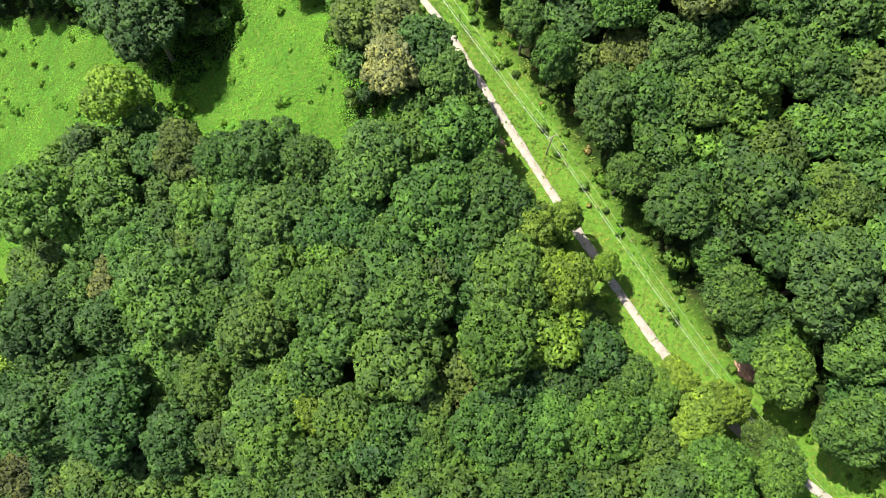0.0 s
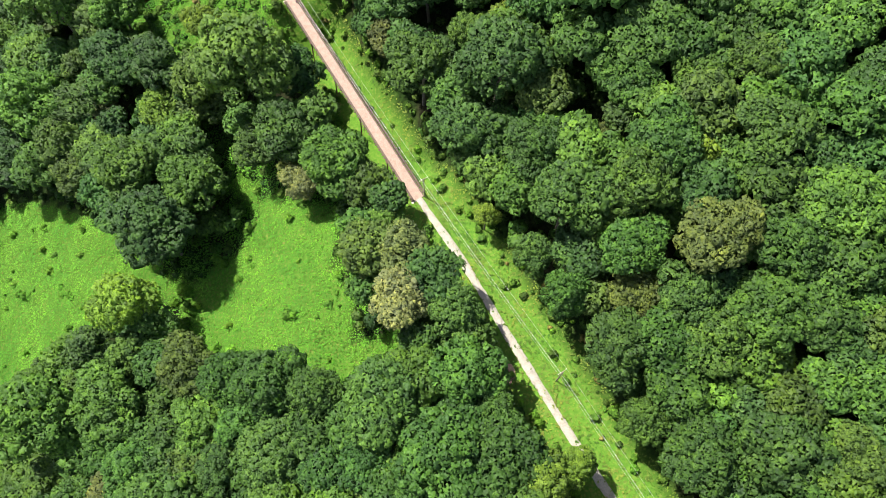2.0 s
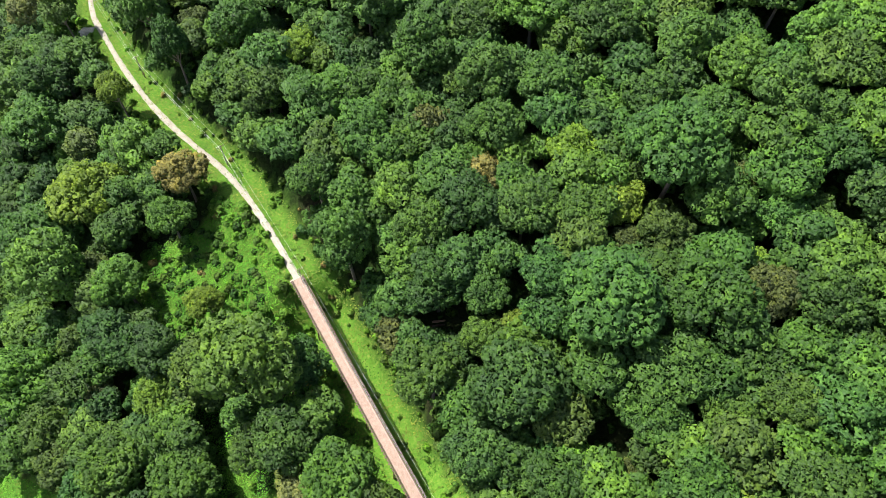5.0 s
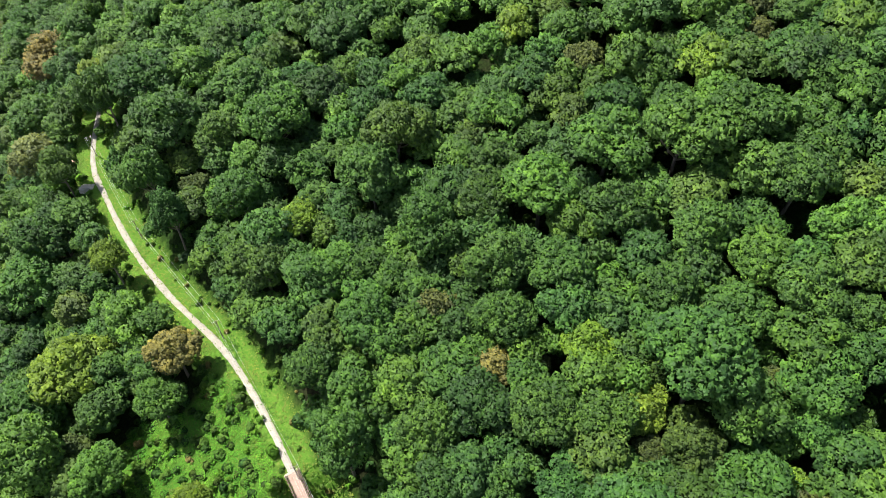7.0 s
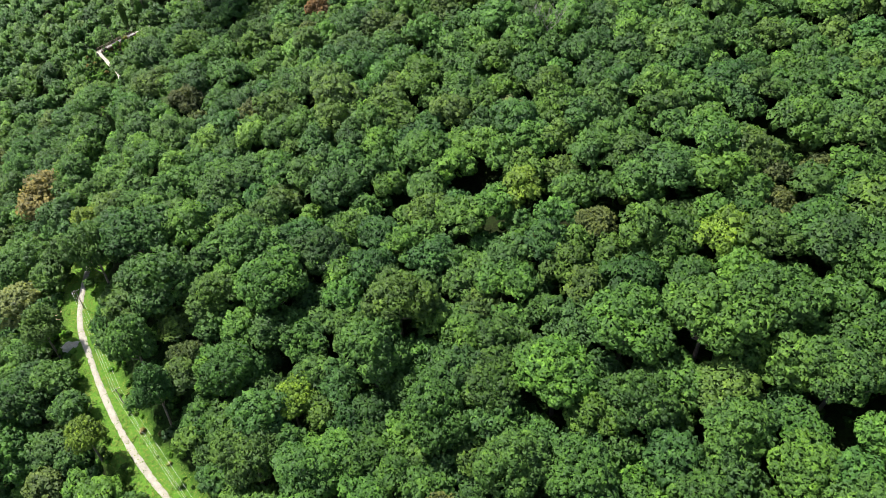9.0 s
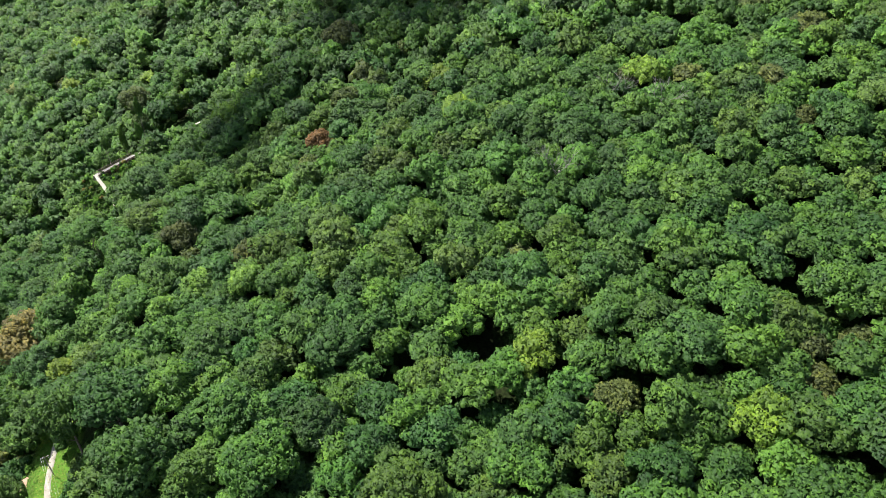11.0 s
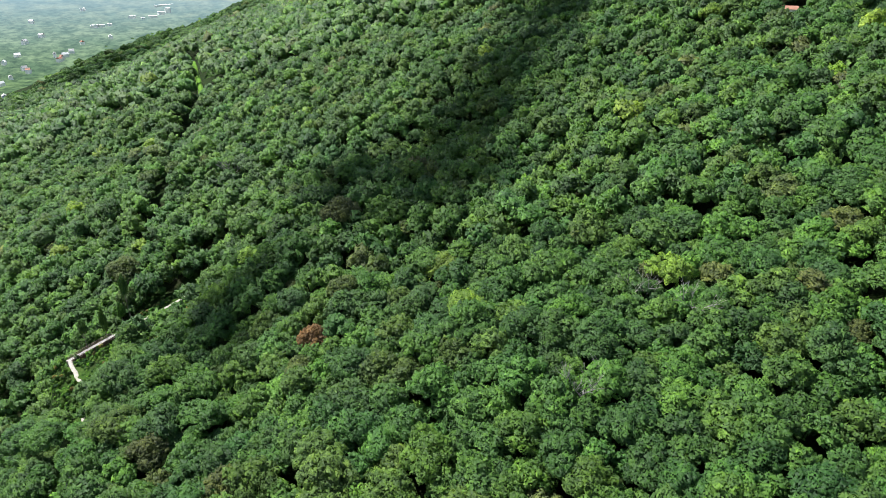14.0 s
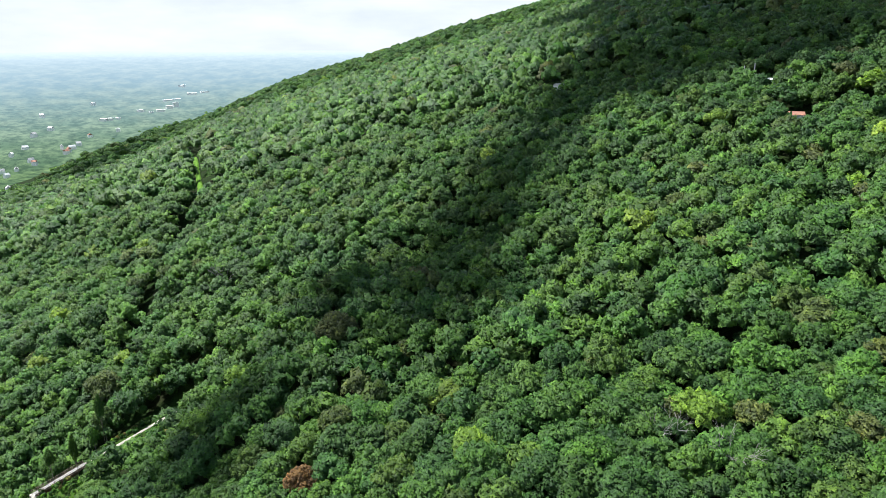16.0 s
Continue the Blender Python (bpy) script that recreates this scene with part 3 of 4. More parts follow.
TREES['mid'] += [
     (18, 68, 6.6), (48, 75, 6.0), (32, 75, 5.8), (14, 77, 5.3), (28, 87, 5.5), (54, 101, 5.3),
    (39, 102, 7.3), (4, 111, 4.3), (52, 118, 4.7), (11, 122, 5.3),   (62, 133, 5.0),
    (-28, 136, 5.2), (44, 137, 5.7), (-92, 138, 8.5), (54, 138, 5.9), (7, 140, 5.2), (35, 143, 5.9), (-19, 144, 6.0),
    (17, 147, 6.1), (6, 149, 6.1), (42, 153, 6.2), (58, 158, 6.4), (27, 159, 6.3),]
TREES['mid'] += [
    (-7, 160, 6.2), (3, 165, 6.4), (-104, 172, 8.5), (51, 172, 6.8), (-19, 174, 6.8), (-48, 174, 6.3), (28, 174, 8.5), (-71, 183, 8.1),
    (-43, 193, 8.0), (-68, 196, 7.7), (-88, 208, 7.9), (-53, 209, 7.7), (-123, 228, 8.5),]
TREES['light'] = [
    (-64, 87, 6.8), (-62, 137, 5.0), (-71, 124, 5.5), (-86, 127, 8.5), (-50, 84, 6.3), (-37, 102, 8.5), (45, -5, 4.0), (37, -5, 4.6), (-25, -3, 6.2), (22, 0, 5.3), (-1, 0, 3.7), (31, 5, 3.1), (-38, 7, 5.5), (46, 7, 4.7), (7, 12, 6.4),
    (-19, 19, 5.2), (9, 20, 6.1), (27, 36, 4.7), (-43, 38, 5.3), (-74, 40, 8.5), (-63, 42, 7.3), (37, 46, 5.0), (44, 50, 5.8), 
    (54, 64, 5.9), (28, 69, 5.7), (-11, 70, 2.9), (-21, 82, 6.9), (47, 87, 4.9), (39, 87, 4.5), (4, 104, 3.9),
    (-89, 105, 7.1), (21, 122, 5.2), (-6, 124, 5.5),]
TREES['light'] += [
    (-7, 136, 3.9), (50, 145, 6.0), (62, 147, 5.3), (-25, 158, 5.3), (15, 165, 7.7), (41, 170, 7.9), (-14, 184, 7.1),
    (-57, 195, 6.2),]
TREES['olive'] = [(44.5, -2, 3.4),
    (29, -3, 4.1), (21, 15, 3.1), (-29, 16, 6.1), (-11, 25, 4.1), (54, 30, 4.6), (-47, 48, 6.0), (-78, 91, 5.6), (-5, 98, 6.2), (32, 98, 3.6),
    (34, 116, 4.4),  (-41, 158, 6.3), (-101, 197, 5.4),]
TREES['dark'] = [
    (-43, -1, 6.0), (-73, 2, 7.5), (-56, 3, 8.2), (-74, 18, 8.5), (-38, 30, 4.5), (-12, 32, 5.2), (-57, 75, 8.5), (15, 111, 5.6),
    (-4, 113, 5.9), (-64, 173, 6.9), (-103, 186, 8.5), (-33, 203, 6.6), (-78, 211, 8.2),]
TREES['bright'] = [(39.5, 3.5, 3.2), (33, 6.5, 3.2),(-62, 60, 6.4),
    (-84, 146, 8.5), (-51, 118, 3.6), (-59, 101, 4.7), (35, 1, 4.1), (-19, 3, 3.9), (17, 20, 5.7), (24, 23, 2.8), (13, 28, 4.9), (18, 30, 3.7), (6, 70, 2.9), (10, 104, 3.8), (47, 111, 3.3),
    (27, 123, 4.4), (20, 134, 4.7), (-79, 168, 5.4), (-35, 169, 4.7), (123, 480, 6.0),]
TREES['bluegreen'] = [
    (50, 19, 6.5), (2, 84, 6.5), (8, 92, 8.0), (23, 102, 8.1), (36, 127, 8.0),]
TREES['rusty'] = [
    (28, 54, 4.5), (37, 60, 6.0), (147, 454, 3.9),]
TREES['pale'] = [
    (-8, 55, 5.0), (-8, 63, 4.5), (-27, 80, 3.8), (13, 134, 1.9), (-119, 214, 7.6),]
TREES['brown'] = [
    (25, 80, 2.9), (48, 104, 4.9), (28, 117, 3.0), (48, 125, 3.8), (-60, 183, 3.9), (60, 195, 4.1), (27, 200, 4.3), (17, 200, 3.1),
    (69, 201, 4.0), (-60, 261, 5.7), (84, 267, 4.0), (-85, 278, 5.3), (-48, 296, 4.5), (50, 303, 4.4), (-10, 319, 4.3), (-39, 323, 5.7),
    (-59, 342, 3.3), (-47, 374, 7.0), (-49, 385, 5.6), (-149, 405, 7.2), (83, 411, 4.7), (-31, 423, 3.7), (-137, 487, 5.2),]
TREES['tan'] = [
    (4, 132, 4.7), (-59, 145, 5.3), (-129, 256, 8.5),]
TREES['red'] = [
    (-45.5, 306, 4.6),]
LOOKS = dict(mid="deep green broadleaf tree in full summer leaf", light="fresh green broadleaf tree in full leaf", bright="bright yellow-green broadleaf tree in full leaf",
             dark="dark green broadleaf tree in dense leaf", bluegreen="blue-green broadleaf tree with a round dense crown",
             olive="olive-green broadleaf tree in full leaf", pale="broadleaf tree with pale, greyish blossoming crown", brown="small tree with browned, thinning leaves",
             tan="tree with tan and yellow seed clusters", rusty="green tree with rusty brown tips", red="dying tree with reddish brown leaves")
rng = random.Random(11)
PLANTED = []           # x, y, crown radius
PROTOS = [make_tree(i) for i in range(7)]
fresh = list(PROTOS)


def tone(kind, g=rng, spread=.22):
    c = GREENS[kind]
    k = 1 + g.uniform(-spread, spread)
    return tuple(v * k * (1 + g.uniform(-.07, .07)) for v in c)


def plant(x, y, r, kind, group):
    """One tree of its own, with its trunk on the ground."""
    z = float(height(np.array([x]), np.array([y]))[0])
    m = pose(x, y, z, 0, 0, rng.uniform(0, 360))
    if fresh:
        ob = fresh.pop()
        ob.matrix_basis = m
    else:
        ob = copy_thing(rng.choice(PROTOS), m)
    d, _, _, side = near_trail(np.array([x]), np.array([y]))
    wide = r * 1.1 if y < 8 else min(r * 1.1, max((.85 if kind == "bright" else .6) * r, float(d[0]) - (1.4 + .14 * max(x, 0) if side[0] < 0 else 4)))
    s = r / 5.5
    ob.scale = (wide / 5.5, wide / 5.5, s * rng.uniform(.88, 1.15))
    tagged(ob, LOOKS[kind], "tree", group)
    for c in ob.children:
        c.color = (*tone(kind), 1)
    PLANTED.append((x, y, r))
    return ob


for kind, places in TREES.items():
    for x, y, r in places:
        plant(x, y, r, kind, "trees along the trail" if y < 130 else "trees on the slope")

GAPS = [(3, 218, 7), (63, 217, 6), (-39, 177, 5), (-29, 181, 4), (-40, 222, 4), (59, 151, 5), (-18, 215, 4), (96, 288, 5), (13, 119, 5), (21, 85, 4),
        (8, 110, 5), (-22, 15, 5), (-68, 104, 5), (-47, 96, 5), (-34, 96, 5), (33, 29, 4), (-68, 17, 4), (-4, 109, 5), (-12, 7, 5), (157, 473, 2.6), (164, 520, 6), (163, 513, 3), (156, 466, 4), (73, 631, 4), (23, 263, 2), (54, 283, 2), (-116, 460, 2), (-80.8, 382.5, 3), (-68.6, 384, 3.5), (-51, 399, 4)]
cells = {}


def crowded(x, y, r, share=.8):
    i, j = int(x // 10), int(y // 10)
    for a in range(i - 2, i + 3):
        for b in range(j - 2, j + 3):
            for px, py, pr in cells.get((a, b), ()):
                if (px - x) ** 2 + (py - y) ** 2 < (share * (r + pr)) ** 2:
                    return True
    return False


def enter(x, y, r):
    cells.setdefault((int(x // 10), int(y // 10)), []).append((x, y, r))


for p in PLANTED:
    enter(*p)


HOLLOW = np.array([(-155, 345), (-148, 322), (-134, 308), (-119, 322), (-122, 340), (-101, 366), (-96, 386), (-112, 402), (-142, 374)], float)     # low scrub round the second bridge


def open_ground(x, y, r):
    """True where no tree stands: by the trail, in the meadow, on the bank, in gaps and in the cut."""
    d, zt, at, side = near_trail(x, y)
    no = d < np.where(side > 0, np.where(y > 125, 4.2, 6.6), 3.0 + .13 * np.maximum(x, 0)) + .8 * r
    no = np.where(y > 215, d < 1.5 + .5 * r, no)
    for k in range(8):
        px, py = x + .75 * r * math.cos(k * .785), y + .75 * r * math.sin(k * .785)
        no |= inside(MEADOW, px, py) | inside(BANK, px, py) | inside(HOLLOW, px, py) | inside(SUNNY, px, py)
    for gx, gy, gr in GAPS:
        no |= np.hypot(x - gx, y - gy) < (.6 if y.size and gy < 400 else 1.6) * gr + .6 * r
    no |= to_line(CUT, x, y) < strip_wide(y) + .75 * r
    return no


def in_reach(x, y):
    return (y > -45) & (np.abs(x + 8) < np.interp(y, (-45, 150, 330, 640, 1450, 3600), (105, 152, 220, 430, 1000, 2600)))


def scatter(x0, x1, y0, y1, tries, lo, hi, seed, share=.8, keep=None):
    """Trees thrown at random and kept where they have room."""
    g = np.random.RandomState(seed)
    x, y = g.uniform(x0, x1, tries), g.uniform(y0, y1, tries)
    r = lo + (hi - lo) * g.beta(2, 2, tries)
    r[: tries // 4] *= 1.15
    ok = in_reach(x, y) & ~open_ground(x, y, r)
    if keep is not None:
        ok &= keep(x, y)
    out = []
    for a, b, c in zip(x[ok], y[ok], r[ok]):
        if not crowded(a, b, c, share):
            enter(a, b, c)
            out.append((a, b, c))
    return np.array(out)


KINDS = ["mid"] * 42 + ["light"] * 28 + ["dark"] * 18 + ["bluegreen"] * 13 + ["olive"] * 9 + ["brown", "rusty", "bright"]
near = scatter(-120, 110, -45, 150, 20000, 2.7, 5.6, 21, .52)
near = near[np.argsort(near[:, 1])]
single = max(0, 300 - len(PLANTED))
for x, y, r in near[:single]:
    plant(x, y, r, rng.choice(["light"] * 4 + ["mid"] * 3 + ["bright"] if x < -10 and y < 105 else KINDS), "trees along the trail" if y < 130 else "trees on the slope")


def forest(name, label, trees, protos, seed, sink=0.0, kinds=KINDS, leaves=WOODS, spread=1.0):
    """Many trees joined into one wood."""
    g = np.random.RandomState(seed)
    gr = random.Random(seed)
    z = height(trees[:, 0], trees[:, 1])
    V, Q, T, C, N = [], [], [], [], []
    base = 0
    for (x, y, r), zg in zip(trees, z):
        v, q, t, nor = protos[g.randint(len(protos))]
        a, s = g.uniform(0, 6.283), r / 5.5
        ca, sa = math.cos(a), math.sin(a)
        w = v * (s * spread, s * spread, s * g.uniform(.9, 1.12))
        w = np.stack([w[:, 0] * ca - w[:, 1] * sa + x, w[:, 0] * sa + w[:, 1] * ca + y, w[:, 2] + zg + CROWN_AT * s - sink], -1)
        V.append(w)
        N.append(np.stack([nor[:, 0] * ca - nor[:, 1] * sa, nor[:, 0] * sa + nor[:, 1] * ca, nor[:, 2]], -1))
        if len(q):
            Q.append(q + base)
        T.append(t + base)
        C.append(np.broadcast_to(np.array(tone(gr.choice(kinds), gr)), w.shape))
        base += len(w)
    me = mesh_np(name, np.vstack(V), [np.vstack(Q) if Q else [], np.vstack(T)], leaves, np.vstack(C), normals=np.vstack(N))
    return tagged(new(name, me), label, "forest", kind="stuff")


mid_protos = [dome_arrays(200 + i, 84, 1.28, 4, lobes=5 + i % 3, flat=1.1, low=-.35) for i in range(9)]
low_protos = [dome_arrays(300 + i, 38, 1.78, 3, lobes=3, flat=1.15, low=-.3) for i in range(9)]
far_protos = [dome_arrays(350 + i, 13, 3.3, 3, lobes=1, flat=1.1, low=-.1, share=.95) for i in range(8)]
iv, it = ico()


def blob_arrays(seed, parts):
    """A far tree: a few uneven lumps."""
    g = np.random.RandomState(seed)
    V, T, N = [], [], []
    for k in range(parts):
        c = g.uniform(-1, 1, 3) * (3, 3, 1.2) if parts > 1 else np.zeros(3)
        V.append(c + iv * (4.4 if parts == 1 else 3.6) * g.uniform(.72, 1.2, (12, 1)) * (1.12, 1.12, .9))
        T.append(it + 12 * k)
        N.append(unit(iv + g.normal(size=iv.shape) * .25))
    return np.vstack(V), np.zeros((0, 4), int), np.vstack(T), np.vstack(N)


def jittered(x0, x1, y0, y1, cell, seed, lo, hi, keep):
    g = np.random.RandomState(seed)
    x, y = np.meshgrid(np.arange(x0, x1, cell), np.arange(y0, y1, cell))
    x, y = x + g.uniform(-.45, .45, x.shape) * cell, y + g.uniform(-.45, .45, y.shape) * cell
    r = g.uniform(lo, hi, x.shape)
    ok = in_reach(x, y) & keep(x, y) & ~(to_line(CUT, x, y) < strip_wide(y) + .5 * r)
    return np.stack([x[ok], y[ok], r[ok]], -1)


rest = near[single:]
more = scatter(-190, 200, 150, 330, 30000, 3.1, 5.7, 22, .55)
forest("forest", "dense summer broadleaf forest along the trail", rest, [dome_arrays(250 + i, 150, 1.0, 5, lobes=6 + i % 3, flat=.9, low=-.45) for i in range(8)], 30, spread=1.18)
forest("forest", "dense summer broadleaf forest on the slope", more, mid_protos, 31, spread=1.2)
low = scatter(-190, 200, -45, 330, 12000, 1.5, 2.8, 27, .5)
forest("understorey", "young trees filling the gaps below the canopy", low, [blob_arrays(540 + i, 2) for i in range(6)], 36, kinds=["mid", "dark", "light", "olive"])
lower = jittered(-330, 340, 330, 660, 7.5, 28, 2.2, 3.6, lambda x, y: ~open_ground(x, y, np.full(np.shape(x), 2.5)))
forest("understorey", "young trees below the canopy of the mountain side", lower, [blob_arrays(560 + i, 1) for i in range(6)], 37, kinds=["mid", "dark", "olive"], leaves=FAR_WOODS)
second = scatter(-420, 430, 330, 640, 50000, 3.6, 6.0, 23, .56)
forest("forest", "dense summer broadleaf forest further up the mountain side", second, low_protos, 32, leaves=FAR_WOODS, spread=1.2)


def far_off(x, y):
    return np.hypot(x, y - 160)


third = jittered(-1100, 1100, 640, 1450, 11.3, 24, 5.4, 8.4, lambda x, y: (far_off(x, y) < 1250) & (height(x, y) > -104))
forest("forest", "distant forest on the mountain side", third, far_protos, 33, leaves=DISTANT_WOODS, spread=1.22)
fourth = jittered(-3000, 2000, 900, 3600, 22, 25, 10.5, 16, lambda x, y: (far_off(x, y) > 1180) & (far_off(x, y) < 3250) & (slope(x, y) > -100))
forest("forest", "far forest up to the mountain's crest", fourth, [blob_arrays(500 + i, 1) for i in range(5)], 34, sink=17, leaves=FARTHEST_WOODS)
# tall narrow trees, wrapped in vines, by the second bridge
for x, y, tall, wide, kind in ((-134.5, 354, 9, .26, "light"), (-134, 372, 9.5, .27, "mid"), (-138.5, 347, 6, .5, "light"), (-130, 359, 5.5, .5, "light"), (-152, 368, 8.5, .62, "light"), (-140, 384, 7.5, .6, "olive")):
    ob = plant(x, y, tall, kind, "vine-clad trees by the far bridge")
    ob.scale = (ob.scale.x * wide, ob.scale.y * wide, ob.scale.z * .95)
    tagged(ob, "narrow vine-clad tree in the hollow by the footbridge")

# ---- low growth ----
def cards(name, label, x, y, lift, size, colours, seed, flat=.8, calm=0.0):
    """Low plants as many small leaf sprays lying over the ground."""
    g = np.random.RandomState(seed)
    n = len(x)
    z = height(x, y) + lift
    c = np.stack([x, y, z], -1)
    nor = unit(g.normal(size=(n, 3)) * (1 - flat) * 2 + (0, 0, 1))
    t = unit(np.cross(nor, g.normal(size=(n, 3))))
    q = np.cross(nor, t)
    a = size * g.uniform(.5, 1.2, (n, 1))
    b = a * g.uniform(.4, .75, (n, 1))
    v = np.stack([c - t * a - nor * a * .25, c - q * b, c + t * a - nor * a * .25, c + q * b], 1).reshape(-1, 3)
    pick = waves(x, y, 14, seed)[:, None] * .5 + g.uniform(-.22, .22, (n, 1))
    lo, hi = np.array(colours[0]), np.array(colours[1])
    tint = np.repeat(lo + (hi - lo) * np.clip(.5 + pick, 0, 1), 4, 0)
    me = mesh_np(name, v, [np.arange(len(v)).reshape(-1, 4)], VINES, tint, normals=np.repeat(unit(nor + (0, 0, calm)), 4, 0))
    return tagged(new(name, me), label, "undergrowth", kind="stuff")


def thrown(x0, x1, y0, y1, n, seed, keep):
    g = np.random.RandomState(seed)
    x, y = g.uniform(x0, x1, n), g.uniform(y0, y1, n)
    ok = keep(x, y)
    return x[ok], y[ok]


def vine_ground(x, y):
    d, zt, at, side = near_trail(x, y)
    return (side < 0) & (d > 2.6) & (inside(MEADOW + (MEADOW - MEADOW.mean(0)) * .06, x, y) | inside(SUNNY, x, y) | inside(BANK, x, y) | ((x > -62) & (y > 46) & (y < 104)))


x, y = thrown(-118, -8, 38, 142, 150000, 41, vine_ground)
lump = .7 + .6 * waves(x, y, 4, 42) + 1.1 * np.maximum(0, waves(x, y, 11, 43))
cards("meadow_vines", "bright green mat of climbing vines over the open slope", x, y, np.maximum(.1, lump) * np.random.RandomState(44).uniform(.5, 1, len(x)), .2,
      ((.056, .18, .016), (.108, .262, .024)), 45, flat=.95, calm=3)


def by_trail(x, y):
    d, zt, at, side = near_trail(x, y)
    bridge = (at > 8) & (at < 10) & (d < 1.8)
    rut = (at > 11.2) & (at < 14) & (d < .13)
    return (((d > .72) & (d < np.where(side > 0, np.where(y > 130, 6.0, 8.5), 5.0))) | rut) & ~bridge


x, y = thrown(-125, 75, -40, 240, 330000, 46, by_trail)
cards("verge_grass", "yellow-green grass and weeds beside the trail", x, y, np.random.RandomState(47).uniform(.02, .3, len(x)), .26, ((.05, .125, .016), (.175, .205, .042)), 48, flat=.9, calm=1.2)

shrub_protos = [crown_arrays(600 + i, 14, 4, 2.6, lobes=1, flat=.9, low=-.1) for i in range(5)]


def shrubs(name, label, trees, seed, kinds):
    """Low bushes: crowns sitting on the ground."""
    global CROWN_AT
    high, CROWN_AT = CROWN_AT, 1.6
    ob = forest(name, label, trees, shrub_protos, seed, 0, kinds, leaves=VINES)
    CROWN_AT = high
    return tagged(ob, category="shrubs")


def wood_floor(x, y):
    d, zt, at, side = near_trail(x, y)
    return (d > np.where(side > 0, 9, 4)) & ~inside(MEADOW, x, y) & ~inside(SUNNY, x, y)


floor_plants = np.vstack([jittered(-112, 95, -42, 215, 2.9, 57, .9, 1.7, wood_floor),
                          jittered(-160, -88, 292, 398, 2.2, 59, .7, 1.5, lambda x, y: inside(HOLLOW * 1.1 - HOLLOW.mean(0) * .1, x, y) & (near_trail(x, y)[0] > 1.6))])
high, CROWN_AT = CROWN_AT, 1.5
tagged(forest("floor_plants", "ferns and saplings on the forest floor", floor_plants, [blob_arrays(580 + i, 1) for i in range(6)], 58,
              kinds=["mid", "light", "dark", "olive"], leaves=FILL), category="undergrowth")
CROWN_AT = high


def bush_ground(x, y):
    d, zt, at, side = near_trail(x, y)
    edge = (d > np.where(side > 0, np.where(y > 125, 3.0, 3.8), 2.4)) & (d < np.where(side > 0, np.where(y > 125, 8, 10.5), 6.5)) & (y < 235)
    return edge | inside(BANK, x, y) | (inside(HOLLOW, x, y) & (d > 2.6)) | (((at > 8.1) & (at < 9.9)) & (d < 11) & (d > 1.9))


x, y = thrown(-155, 75, -40, 395, 30000, 51, bush_ground)
g51 = np.random.RandomState(52)
r = g51.uniform(.5, 1.5, len(x)) * np.where(inside(BANK, x, y), 1.2, 1)
d, zt, at, side = near_trail(x, y)
r = np.where((side > 0) & (d < 7.5), r * .75, r)
keep = g51.uniform(size=len(x)) < np.where(inside(BANK, x, y), .28, np.where(inside(HOLLOW, x, y), .7, np.where((side > 0) & (y < 215), .5, .3)))
shrubs("undergrowth", "bushes and vine-grown scrub beside the trail", np.stack([x, y, r], -1)[keep], 53, ["sprout"] * 5 + ["vine"] * 4 + ["light"] * 3 + ["olive"] * 2 + ["tan"])
x, y = thrown(-120, -15, 40, 105, 1500, 54, lambda x, y: inside(MEADOW + (MEADOW - MEADOW.mean(0)) * .12, x, y) & ~inside(MEADOW * .9 + MEADOW.mean(0) * .1, x, y))
mx, my = thrown(-118, -10, 40, 104, 170, 61, lambda x, y: inside(MEADOW, x, y) | inside(SUNNY, x, y))
shrubs("meadow_bushes", "small vine-grown bushes dotting the meadow", np.stack([mx, my, np.random.RandomState(62).uniform(.35, 1.5, len(mx))], -1), 63, ["vine"] * 4 + ["sprout"])
shrubs("meadow_scrub", "vine-covered bushes round the open meadow", np.stack([x, y, np.random.RandomState(55).uniform(.6, 1.8, len(x))], -1)[::2], 56, ["vine", "sprout"])

